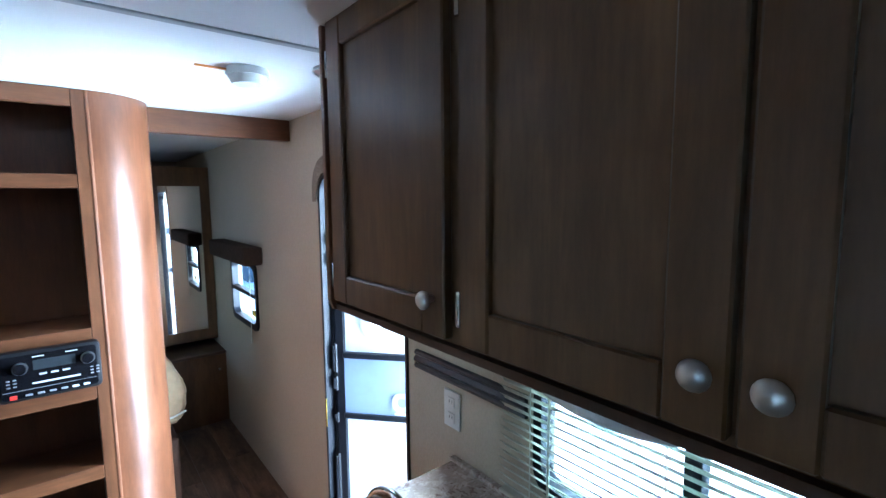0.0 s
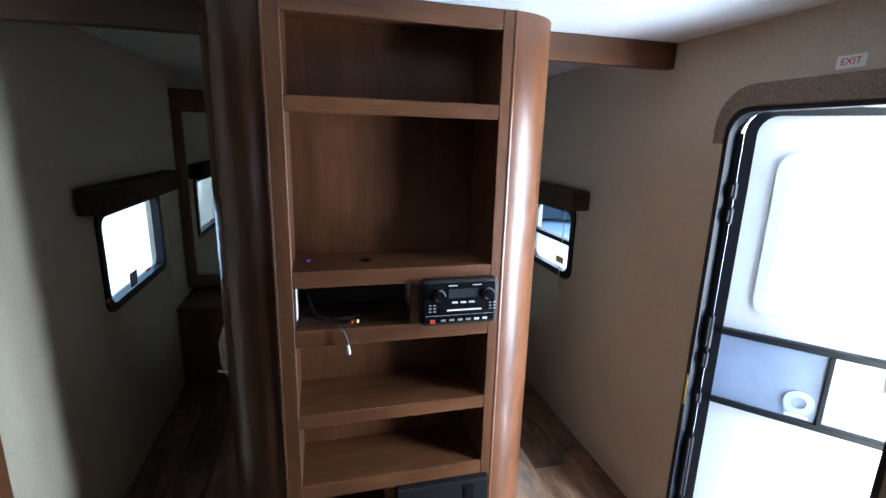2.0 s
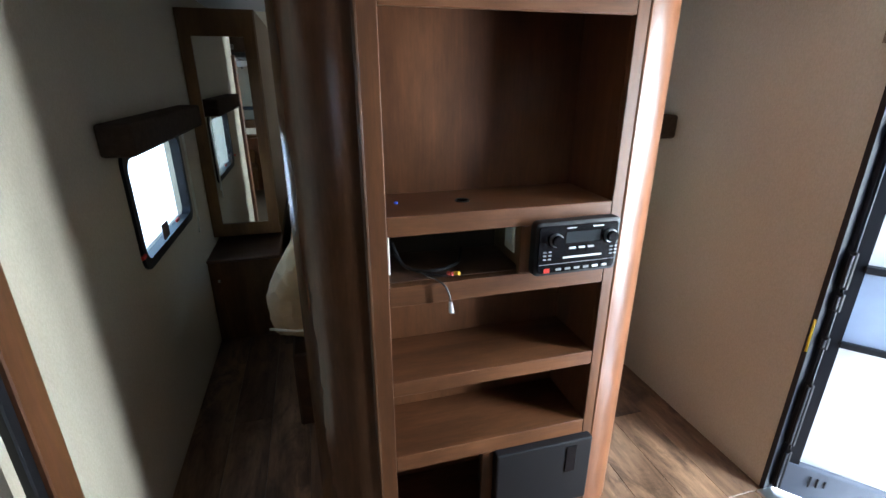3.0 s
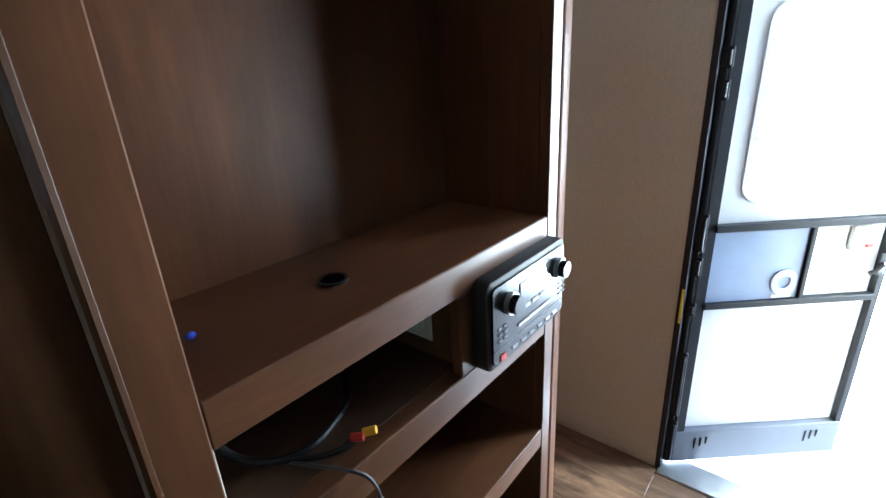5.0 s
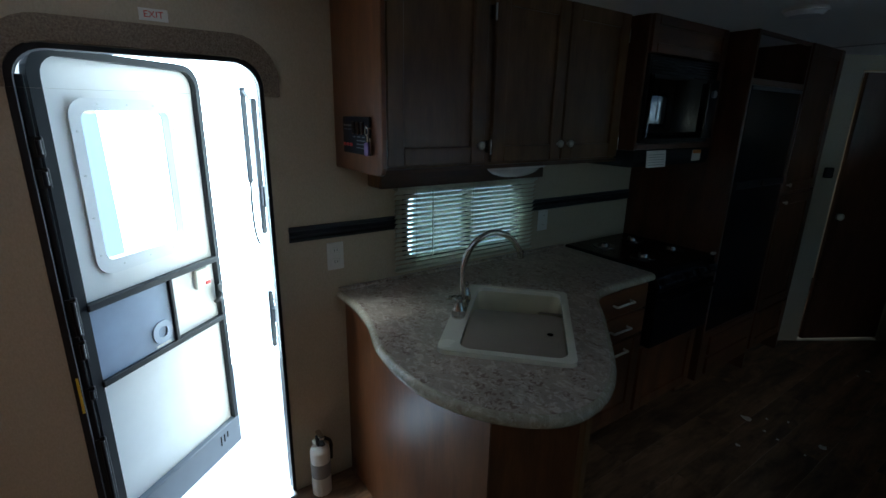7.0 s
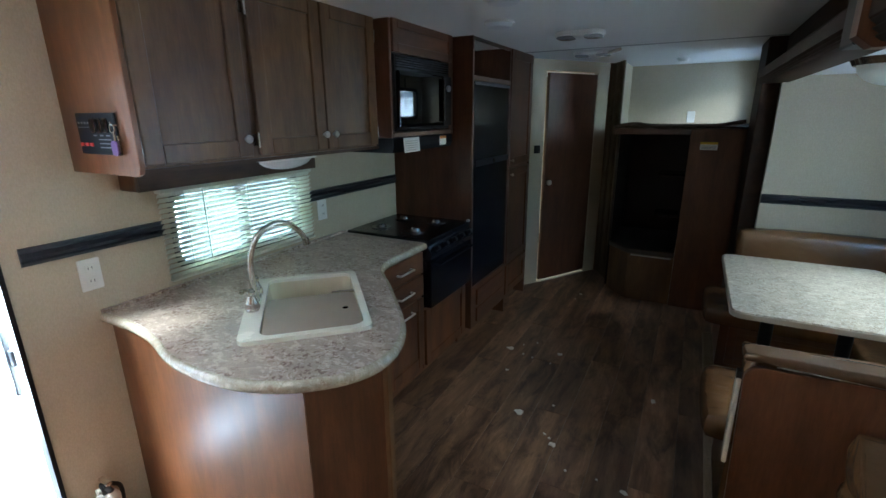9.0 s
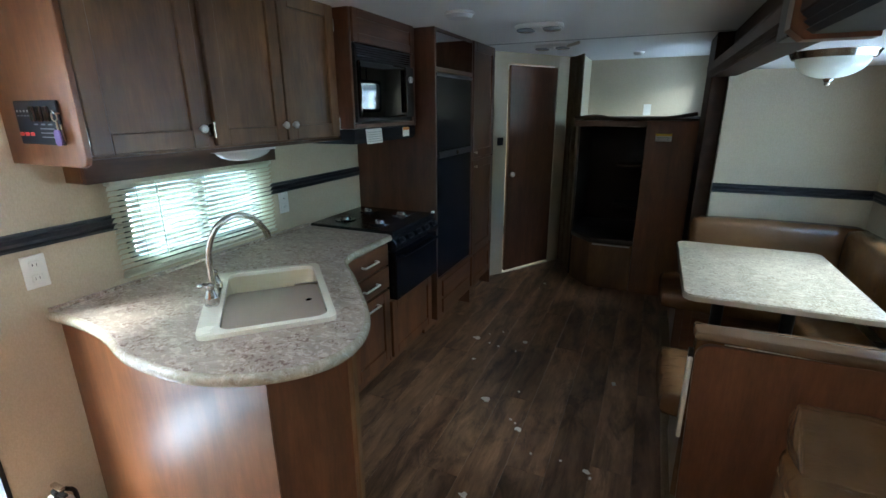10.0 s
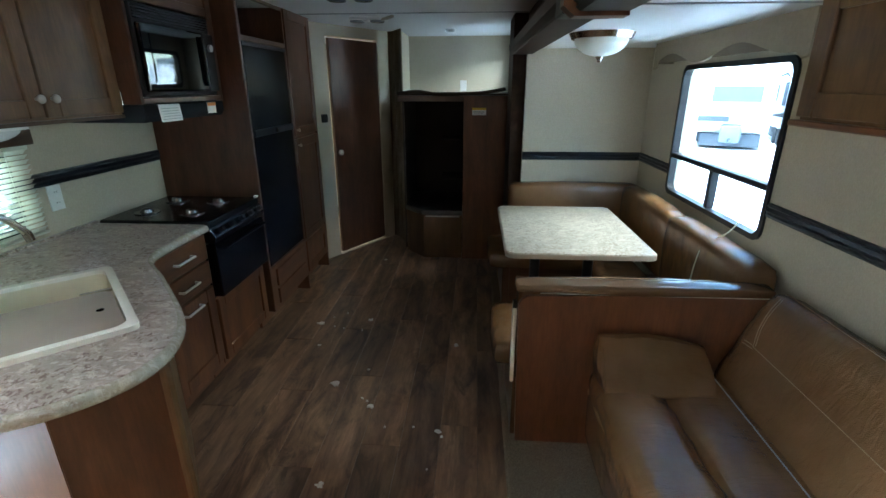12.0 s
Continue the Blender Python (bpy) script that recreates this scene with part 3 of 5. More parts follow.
text_mesh("lettering", "EXIT", 0.026, red_mat, Matrix.Translation((-0.0035, -0.46, 1.905)) @ Matrix(((0, 0, -1, 0), (-1, 0, 0, 0), (0, 1, 0, 0), (0, 0, 0, 1))), sign)


def window_unit(name, axis_x, inward, hole, bar_z=None, mull=None, label="", pane=None, rim=0.026):
    """A black-framed window set in a wall that faces x; inward is the sign of the way into the room."""
    y0, y1, z0, z1 = hole
    w = thing(name, (axis_x, (y0 + y1) / 2, z0), label, "window", kind="structure")
    s = inward
    part("window_frame", ring(rounded(y0 - rim, z0 - rim, y1 + rim, z1 + rim, 0.06), rounded(y0 + 0.012, z0 + 0.012, y1 - 0.012, z1 - 0.012, 0.05), "x", axis_x - s * 0.03, axis_x + s * 0.012), frame_black, w)
    p = part("pane", bx((axis_x - s * 0.030, y0 + 0.01, z0 + 0.01), (axis_x - s * 0.026, y1 - 0.01, z1 - 0.01)), pane or glass, w)
    p.visible_shadow = False
    if bar_z:
        part("bar", bx((axis_x - s * 0.035, y0 + 0.015, bar_z - 0.014), (axis_x + s * 0.012, y1 - 0.015, bar_z + 0.014), 0.003), frame_black, w)
    if mull:
        part("mullion", bx((axis_x - s * 0.033, mull - 0.016, z0 + 0.015), (axis_x + s * 0.010, mull + 0.016, bar_z or z1 - 0.015), 0.003), frame_black, w)
    return w


w1 = window_unit("window_1", 0.0, -1, KIT_WIN, None, -1.68, "sliding kitchen window behind ivory blinds", smoked_glass, 0.012)
for ob in w1.children:
    ob.visible_shadow = True
window_unit("window_5", -2.33, 1, BUNK_WIN, None, None, "small black-framed window over the upper bunk")
w2 = window_unit("window_2", 0.0, -1, BED_E, 1.10, None, "small black-framed bedroom window with a crossbar")
part("sticker", bx((0.0262, 0.99, 0.945), (0.0245, 1.08, 0.985)), yellow_mat, w2, "yellow pane sticker")
w3 = window_unit("window_3", -2.33, 1, BED_W, None, None, "small black-framed bedroom window")
part("red_latch", bx((-2.316, 0.73, 0.935), (-2.306, 0.77, 0.95), 0.002), red_mat, w3)
part("red_latch", bx((-2.316, 1.24, 0.935), (-2.306, 1.28, 0.95), 0.002), red_mat, w3)
part("tag", bx((-2.3035, 0.99, 0.925), (-2.302, 1.08, 0.995)), grey_print, w3, "grey pane tag")
window_unit("window_4", -3.20, 1, DIN_WIN, 1.15, -2.80, "wide black-framed dinette window with a lower sliding pane", None, 0.014)


def valance_box(name, lo, hi, label):
    v = thing(name, ((lo[0] + hi[0]) / 2, (lo[1] + hi[1]) / 2, lo[2]), label, "valance")
    part("front", bx(lo, hi, 0.012, 2), fabric_dark, v)
    return v


valance_box("window_valance", (-0.11, 0.72, 1.315), (-0.001, 1.55, 1.422), "dark brown padded valance box over a bedroom window")
valance_box("window_valance", (-2.329, 0.63, 1.335), (-2.22, 1.72, 1.445), "dark brown padded valance box over a bedroom window")
kv = thing("window_valance", (-0.06, -1.6, 1.35), "dark wooden valance board over the kitchen window", "valance")
part("front", bx((-0.12, -2.06, 1.345), (-0.10, -1.15, 1.432), 0.004), dark_wood_y, kv)
part("return_board", bx((-0.10, -1.17, 1.345), (-0.001, -1.15, 1.432), 0.003), dark_wood, kv)
part("return_board", bx((-0.10, -2.06, 1.345), (-0.001, -2.04, 1.432), 0.003), dark_wood, kv)

# kitchen blind
blind = thing("venetian_blind", (-0.05, -1.66, 0.95), "ivory venetian blind lowered over the kitchen window, slats half open", "blind")
part("head_rail", bx((-0.075, -2.07, 1.322), (-0.035, -1.25, 1.345), 0.003), slat_mat, blind)
slat = None
for k in range(17):
    z = 0.984 + k * 0.0206
    if slat is None:
        crown = [(-0.0132 + 0.0264 * q / 6, 0.0022 * (1 - ((q - 3) / 3) ** 2)) for q in range(7)]
        bm = prism(crown + [(p[0], p[1] - 0.0008) for p in reversed(crown)], "y", -0.41, 0.41)
        bmesh.ops.rotate(bm, verts=bm.verts, matrix=Matrix.Rotation(radians(46), 3, "Y"))
        slat = finish("slat", bm, slat_mat)
    ob = new("slat", slat)
    ob.parent = blind
    ob.location = Vector((-0.055, -1.66, z)) - blind.location
part("bottom_rail", bx((-0.068, -2.07, 0.962), (-0.042, -1.25, 0.973), 0.003), slat_mat, blind)
for y in (-1.35, -1.66, -1.97):
    part("cord", cyl(bmesh.new(), (-0.067, y, 0.965), (-0.067, y, 1.33), 0.0016, None, 6), slat_mat, blind)
part("wand", cyl(bmesh.new(), (-0.09, -1.42, 1.02), (-0.088, -1.42, 1.32), 0.003, None, 8), slat_mat, blind)

# chair rail
def rail_y(y0, y1, x, s, z0=1.143, z1=1.205):
    h = z1 - z0
    pts = [(x, z0), (x + s * 0.010, z0 + 0.003), (x + s * 0.012, z0 + 0.2 * h), (x + s * 0.006, z0 + 0.3 * h), (x + s * 0.016, z0 + 0.5 * h), (x + s * 0.006, z0 + 0.7 * h), (x + s * 0.012, z0 + 0.8 * h), (x + s * 0.010, z1 - 0.003), (x, z1)]
    solid("chair_rail", prism(pts, "y", y0, y1), navy_trim, "dark navy moulded rail along the wall", "trim", kind="structure")


rail_y(-1.285, -0.812, 0, -1)
rail_y(-2.97, -2.04, 0, -1)
rail_y(-3.93, -3.36, -3.20, 1, 1.022, 1.085)
rail_y(-2.262, -0.20, -3.20, 1, 1.030, 1.093)
solid("chair_rail", prism([(-3.93, 1.022), (-3.918, 1.032), (-3.925, 1.040), (-3.912, 1.053), (-3.925, 1.067), (-3.918, 1.075), (-3.93, 1.085)], "x", -3.20, -2.30), navy_trim, "dark navy moulded rail along the wall", "trim", kind="structure")


def outlet(y, z, name="wall_outlet", face=True):
    o = thing(name, (0, y, z - 0.058), "white double wall outlet", "outlet")
    part("plate", bx((-0.007, y - 0.036, z - 0.058), (-0.0005, y + 0.036, z + 0.058), 0.004, 2), white_plastic, o)
    for dz in (-0.024, 0.024):
        part("socket", bx((-0.010, y - 0.016, z + dz - 0.015), (-0.006, y + 0.016, z + dz + 0.015), 0.003), white_plastic, o)
        slots = bmesh.new()
        for dy in (-0.006, 0.006):
            box(slots, (-0.0105, y + dy - 0.001, z + dz - 0.003), (-0.0099, y + dy + 0.001, z + dz + 0.006))
        part("slots", slots, black_matt, o)
    return o


outlet(-0.995, 1.065)
outlet(-2.205, 1.085)

# beams over the two passages beside the shelf unit
solid("ceiling_beam", bx((-0.60, 0.215, 1.972), (-0.001, 0.265, H - 0.001), 0.003), cherry_x, "reddish brown wooden beam under the ceiling", "beam", kind="structure")
solid("ceiling_beam", bx((-2.329, 0.215, 1.972), (-1.72, 0.265, H - 0.001), 0.003), dark_wood_x, "dark brown wooden beam under the ceiling", "beam", kind="structure")

# slide-out trim: header, corner post and near jamb
# profile above z 1.905: dark board standing in for shade on the beige wall
solid("slide_header", prism([(-2.335, 1.788), (-2.20, 1.788), (-2.197, 1.797), (-2.190, 1.800), (-2.197, 1.806), (-2.188, 1.812), (-2.195, 1.818), (-2.184, 1.826), (-2.18, 1.868), (-2.19, 1.882), (-2.235, 1.892), (-2.300, 1.905), (-2.300, H - 0.001), (-2.335, H - 0.001)], "y", -4.20, -1.66), header_wood, "dark stained moulded header, its upper board standing in for the shaded wall", "trim", kind="structure")
solid("slide_header", bx((-2.335, -1.66, 1.805), (-2.172, -0.10, H - 0.001), 0.003), header_wood, "dark brown header along the slide-out", "trim", kind="structure")
solid("header_moulding", prism([(-2.335, 1.757), (-2.205, 1.757), (-2.19, 1.768), (-2.197, 1.774), (-2.182, 1.785), (-2.19, 1.791), (-2.175, 1.803), (-2.335, 1.803)], "y", -1.66, -0.10), frame_black, "black ribbed moulding under the header", "trim", kind="structure")
hb = thing("header_bracket", (-2.2, -1.72, 1.75), "black corner block with a brown end on the header", "bracket")
part("block", bx((-2.33, -1.83, 1.760), (-2.166, -1.70, 1.955), 0.004), frame_black, hb)
part("end_block", prism([(-2.335, 1.746), (-2.19, 1.746), (-2.158, 1.772), (-2.158, H - 0.002), (-2.335, H - 0.002)], "y", -1.70, -1.64), cherry, hb)
solid("slide_post", bx((-2.335, -4.42, 0), (-2.20, -3.995, H - 0.001), 0.004), header_wood, "dark stained post at the end of the slide-out", "trim", kind="structure")
solid("slide_jamb", bx((-2.345, -0.125, 0), (-2.30, -0.03, 1.775), 0.004), cherry, "reddish brown jamb of the slide-out opening", "trim", kind="structure")
solid("slide_seal", bx((-2.36, -0.16, 0), (-2.31, -0.127, 1.775), 0.004), black_matt, "black rubber seal of the slide-out", "trim", kind="structure")

for x, y, z in ((-0.022, 0.95, 0.83), (-2.305, 1.60, 0.80), (-2.305, 1.625, 0.86)):
    bc = thing("shade_cord", (x, y, z), "thin pale shade cord hanging beside a bedroom window", "cord", "shade cords")
    part("cord", cyl(bmesh.new(), (x, y, z), (x + 0.004, y - 0.01, 1.34), 0.0022, None, 6), slat_mat, bc)
    part("tassel", cyl(bmesh.new(), (x, y, z - 0.03), (x, y, z), 0.006, 0.003, 8), slat_mat, bc)

# ---- shelf unit between the passages ----
XL, XR = -1.49, -0.825
unit = thing("shelf_unit", (-1.16, 0.2, 0), "reddish brown wooden entertainment unit with open shelves and rounded corners", "shelf unit")
# face frame
part("stile", bx((XL - 0.05, 0.0, 0.0), (XL, 0.022, H - 0.002), 0.002), cherry, unit)
part("stile", bx((XR, 0.0, 0.0), (XR + 0.04, 0.022, H - 0.002), 0.002), cherry, unit)
for z0, z1 in ((2.01, H - 0.002), (1.738, 1.785), (1.195, 1.25), (0.99, 1.05), (0.69, 0.74), (0.40, 0.46), (0.0, 0.12)):
    part("rail", bx((XL, 0.001, z0), (XR, 0.021, z1), 0.002), cherry_x, unit)
part("mullion", bx((-1.11, 0.001, 1.05), (-1.065, 0.021, 1.195), 0.002), cherry, unit)
part("mullion", bx((-1.20, 0.001, 0.12), (-1.16, 0.021, 0.40), 0.002), cherry, unit)
DEP = 0.25
part("side_panel", bx((XL - 0.016, 0.022, 0.0), (XL, 0.34, H - 0.002)), cherry, unit)
part("side_panel", bx((XR, 0.022, 0.0), (XR + 0.016, 0.34, H - 0.002)), cherry, unit)
part("back_panel", bx((XL, DEP, 0.0), (XR, DEP + 0.012, H - 0.002)), cherry, unit)
for z0, z1 in ((2.045, 2.06), (1.77, 1.785), (1.236, 1.25), (1.036, 1.05), (0.726, 0.74), (0.446, 0.46), (0.105, 0.12)):
    part("shelf", bx((XL, 0.018, z0), (XR, DEP, z1)), cherry_x, unit)
part("divider", bx((-1.09, 0.02, 1.05), (-1.075, DEP, 1.236)), dark_wood, unit)
# thin dark sheets over the cherry paint the shade inside the media bay
part("bay_liner", bx((XL, DEP - 0.004, 1.05), (-1.09, DEP - 0.001, 1.236)), shade_backing, unit, "near-black sheet painting the shade in the media bay")
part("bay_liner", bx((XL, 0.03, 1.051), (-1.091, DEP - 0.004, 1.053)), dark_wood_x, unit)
part("bay_liner", bx((XL + 0.001, 0.03, 1.053), (XL + 0.003, DEP - 0.004, 1.235)), shade_backing, unit)


def corner_post(x0, x1, mat_, name):
    """A post with a quarter-round front, from the face frame back to the side; x1 is the outer side."""
    s = 1 if x1 > x0 else -1
    r = abs(x1 - x0)
    n = 14
    outer = [(x0 + s * r * math.sin(radians(90 * k / n)), 0.006 + r - r * math.cos(radians(90 * k / n))) for k in range(n + 1)]
    pts = outer + [(x1, 0.50), (x1 - s * 0.02, 0.50), (x1 - s * 0.02, 0.34), (x0, 0.34)]
    return part(name, prism(pts if s > 0 else pts[::-1], "z", 0.0, H - 0.001), mat_, unit, "glossy quarter-round wooden corner", 30)


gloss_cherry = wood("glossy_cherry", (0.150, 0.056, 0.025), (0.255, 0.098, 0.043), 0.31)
# darker copy of the glossy cherry: shade on the post away from the door
gloss_shaded = wood("glossy_cherry_shaded", (0.066, 0.029, 0.014), (0.130, 0.059, 0.028), 0.22)
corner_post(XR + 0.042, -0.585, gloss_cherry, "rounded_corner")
corner_post(XL - 0.052, -1.735, gloss_shaded, "rounded_corner")
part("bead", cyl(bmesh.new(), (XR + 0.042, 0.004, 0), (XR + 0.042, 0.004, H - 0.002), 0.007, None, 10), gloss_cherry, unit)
part("bead", cyl(bmesh.new(), (XL - 0.052, 0.004, 0), (XL - 0.052, 0.004, H - 0.002), 0.007, None, 10), gloss_shaded, unit)
part("back_closing_panel", bx((-1.72, 0.488, 0), (-0.60, 0.50, H - 0.002)), dark_wood, unit)
part("cable_hole", ring(rounded(-1.271, 0.095, -1.227, 0.139, 0.0218), rounded(-1.267, 0.099, -1.231, 0.135, 0.0178), "z", 1.2501, 1.2535), black_matt, unit, "black plastic grommet")
part("hole_disc", prism(rounded(-1.267, 0.099, -1.231, 0.135, 0.0178), "z", 1.2502, 1.2510), mat("hole_black", (0.002, 0.002, 0.002), 1.0, 0, 0.0), unit)
# radio
radio = thing("car_radio", (-0.935, 0, 1.04), "black wall-mounted radio with two chrome knobs and white buttons", "radio")
RX0, RX1, RZ0, RZ1 = -1.079, -0.806, 1.046, 1.210
part("body", prism(rounded(RX0, RZ0, RX1, RZ1, 0.018), "y", -0.028, 0.03, 0.006), black_matt, radio, "", 30)
part("face_plate", prism(rounded(RX0 + 0.012, RZ0 + 0.012, RX1 - 0.012, RZ1 - 0.012, 0.01), "y", -0.032, -0.026), black_gloss, radio)
for x in (RX0 + 0.062, RX1 - 0.036):
    k = part("knob", cyl(bmesh.new(), (x, -0.028, 1.157), (x, -0.052, 1.157), 0.018, 0.016, 20), black_gloss, radio, "", 40)
    part("knob_ring", ring(rounded(x - 0.020, 1.137, x + 0.020, 1.177, 0.0199), rounded(x - 0.016, 1.141, x + 0.016, 1.173, 0.0159), "y", -0.040, -0.031), alu, k, "bright ring")
part("display", bx((-0.985, -0.0335, 1.145), (-0.875, -0.0315, 1.178)), plain("dark_display", (0.03, 0.035, 0.04), 0.12), radio)
part("disc_slot", bx((-0.99, -0.0345, 1.099), (-0.865, -0.0315, 1.104)), white_plastic, radio)
for k in range(3):
    part("button", bx((-0.972 + k * 0.030, -0.035, 1.126), (-0.952 + k * 0.030, -0.031, 1.132), 0.001), white_plastic, radio)
for k in range(6):
    part("button", bx((-1.010 + k * 0.030, -0.034, 1.062), (-0.992 + k * 0.030, -0.031, 1.069), 0.001), grey_print if k < 4 else white_plastic, radio)
for k in range(2):
    for j in range(3):
        part("button", bx((-0.838 + k * 0.016, -0.034, 1.098 + j * 0.011), (-0.829 + k * 0.016, -0.031, 1.102 + j * 0.011)), grey_print, radio)
        part("button", bx((-1.053 + k * 0.016, -0.034, 1.098 + j * 0.011), (-1.044 + k * 0.016, -0.031, 1.102 + j * 0.011)), grey_print, radio)
part("power_button", bx((-1.048, -0.0345, 1.058), (-1.030, -0.031, 1.071), 0.001), red_mat, radio, "red power button")
part("seam", bx((RX0 + 0.015, -0.0330, 1.083), (RX1 - 0.015, -0.0315, 1.0845)), grey_print, radio)
part("brand_bar", bx((-0.985, -0.0332, 1.188), (-0.955, -0.0315, 1.191)), white_plastic, radio)
part("brand_bar", bx((-0.90, -0.0332, 1.188), (-0.868, -0.0315, 1.191)), white_plastic, radio)

# wiring in the media bay
cab = thing("cable", (-1.33, 0.1, 1.05), "loose black cables with red, yellow and white plugs", "cable")
part("lead", tube(smooth_line([(-1.452, 0.17, 1.12), (-1.43, 0.135, 1.066), (-1.40, 0.09, 1.059), (-1.355, 0.07, 1.059), (-1.30, 0.085, 1.059), (-1.262, 0.105, 1.066), (-1.24, 0.15, 1.09)], 6), 0.0055, 8), black_matt, cab)
part("lead", tube(smooth_line([(-1.45, 0.15, 1.09), (-1.42, 0.11, 1.061), (-1.37, 0.06, 1.057), (-1.335, 0.035, 1.057), (-1.312, 0.036, 1.058), (-1.298, 0.030, 1.062)], 6), 0.0042, 8), black_matt, cab)
part("lead", tube(smooth_line([(-1.40, 0.10, 1.058), (-1.375, 0.05, 1.056), (-1.352, 0.005, 1.056), (-1.336, -0.018, 1.045), (-1.325, -0.021, 1.016), (-1.323, -0.021, 0.996)], 6), 0.0026, 8), plain("dark_grey_lead", (0.06, 0.06, 0.065), 0.4), cab)
part("yellow_plug", cyl(bmesh.new(), (-1.298, 0.030, 1.062), (-1.286, 0.016, 1.066), 0.006, None, 10), yellow_plug, cab)
part("red_plug", cyl(bmesh.new(), (-1.314, 0.036, 1.062), (-1.304, 0.022, 1.064), 0.006, None, 10), red_mat, cab)
part("white_plug", cyl(bmesh.new(), (-1.323, -0.021, 0.998), (-1.320, -0.022, 0.967), 0.005, 0.008, 10), white_plastic, cab)
bo = thing("bay_outlet", (-1.094, 0.1, 1.09), "ivory outlet with a green light inside the media bay", "outlet")
part("plate", bx((-1.097, 0.075, 1.085), (-1.091, 0.145, 1.19), 0.003), ivory_rim, bo)
part("socket", bx((-1.100, 0.09, 1.11), (-1.096, 0.13, 1.165), 0.002), white_plastic, bo)
bo = thing("bay_outlet", (-1.48, 0.06, 1.06), "ivory plate on the inner side of the media bay", "outlet")
part("plate", bx((-1.4865, 0.030, 1.075), (-1.480, 0.085, 1.19), 0.003), ivory_rim, bo)
solid("blue_cap", ball(bmesh.new(), (-1.443, 0.125, 1.255), 0.005, (1.3, 1, 0.9), 10), blue_mat, "small blue plastic cap lying on the shelf", "cap")
# subwoofer or box at the foot
sub = thing("control_box", (-0.98, -0.01, 0.12), "dark grey panel box set in the lowest bay", "control box")
part("body", bx((-1.158, -0.030, 0.124), (-0.798, 0.15, 0.404), 0.006, 2), black_matt, sub)
part("slot", bx((-0.90, -0.034, 0.27), (-0.86, -0.029, 0.385), 0.002), black_gloss, sub)

# ---- kitchen ----
edge = smooth_line([(0.0, -1.012), (-0.18, -1.012), (-0.36, -0.985), (-0.57, -0.925), (-0.82, -0.930), (-1.015, -1.025), (-1.115, -1.19), (-1.055, -1.41), (-0.79, -1.72), (-0.615, -1.91), (-0.580, -2.10), (-0.580, -2.385)], 7)
outline = [(v[0], v[1]) for v in edge] + [(-0.001, -2.385)]
SINK_M = pose(-0.621, -1.414, 0.915, 0, 0, -45.5)
worktop = thing("worktop", (-0.5, -1.6, 0.87), "curved speckled stone-look laminate worktop", "worktop")


def worktop_mesh():
    """The top with a square opening for the sink."""
    bm = bmesh.new()
    for z in (0.872, 0.912):
        outer = [bm.verts.new((p[0], p[1], z)) for p in outline]
        inner = [bm.verts.new(((SINK_M @ Vector((u, v, 0))).x, (SINK_M @ Vector((u, v, 0))).y, z)) for u, v in ((-0.285, -0.197), (0.285, -0.197), (0.285, 0.19), (-0.285, 0.19))]
        es = [bm.edges.new((ring_[k], ring_[(k + 1) % len(ring_)])) for ring_ in (outer, inner) for k in range(len(ring_))]
        bmesh.ops.triangle_fill(bm, use_beauty=True, use_dissolve=False, edges=es)
        if z == 0.872:
            lo_o, lo_i = outer, inner
    for lo_r, hi_r in ((lo_o, outer), (lo_i, inner)):
        for k in range(len(lo_r)):
            j = (k + 1) % len(lo_r)
            bm.faces.new((lo_r[k], lo_r[j], hi_r[j], hi_r[k]))
    bmesh.ops.recalc_face_normals(bm, faces=bm.faces)
    return bm


part("top", worktop_mesh(), counter_mat, worktop)
part("edge_band", tube([(v[0], v[1], 0.892) for v in edge], 0.0195, 12), counter_edge, worktop, "pale rounded edge", 40)
part("back_strip", bx((-0.022, -2.385, 0.912), (-0.001, -1.0, 0.925), 0.003), counter_mat, worktop)

# sink, in its own axes: u along the long side, v across
sink = thing("sink", (0, 0, 0), "cream double sink with an ivory rim and a taupe cover board", "sink", m=SINK_M)
part("rim", ring(rounded(-0.304, -0.216, 0.304, 0.216, 0.03), rounded(-0.278, -0.190, 0.278, 0.150, 0.04), "z", -0.002, 0.014), ivory_rim, sink, "", 40, True)
basin = bmesh.new()
tops = rounded(-0.281, -0.193, 0.281, 0.153, 0.042)
bots = rounded(-0.25, -0.17, 0.25, 0.125, 0.06)
a = [basin.verts.new((p[0], p[1], 0.012)) for p in tops]
b2 = [basin.verts.new((p[0], p[1], -0.16)) for p in bots]
for k in range(len(a)):
    j = (k + 1) % len(a)
    basin.faces.new((a[k], a[j], b2[j], b2[k]))
basin.faces.new(b2)
part("basin", basin, cream_sink, sink, "cream basin", 40, True)
part("divider", bx((-0.02, -0.18, -0.15), (0.02, 0.14, -0.03), 0.015, 3), cream_sink, sink, "", None, True)
part("cover_board", prism(rounded(-0.273, -0.185, 0.050, 0.145, 0.035), "z", 0.003, 0.0105, 0.002), board_mat, sink, "taupe cover board with a finger hole", 40, True)
part("finger_hole", prism(rounded(-0.125, -0.150, -0.103, -0.128, 0.0105), "z", 0.0102, 0.0112), MATS["hole_black"], sink, "", None, True)
part("drain_bar", bx((0.070, -0.192, -0.004), (0.078, -0.10, 0.008), 0.002), nickel, sink, "", None, True)
fm = SINK_M @ Matrix.Translation((0.03, 0.186, 0.014))
faucet = thing("faucet", (0, 0, 0), "brushed nickel gooseneck faucet with two lever handles", "faucet", m=fm)
part("base_plate", prism(rounded(-0.105, -0.024, 0.105, 0.024, 0.023), "z", 0, 0.012, 0.003), nickel, faucet, "", 40, True)
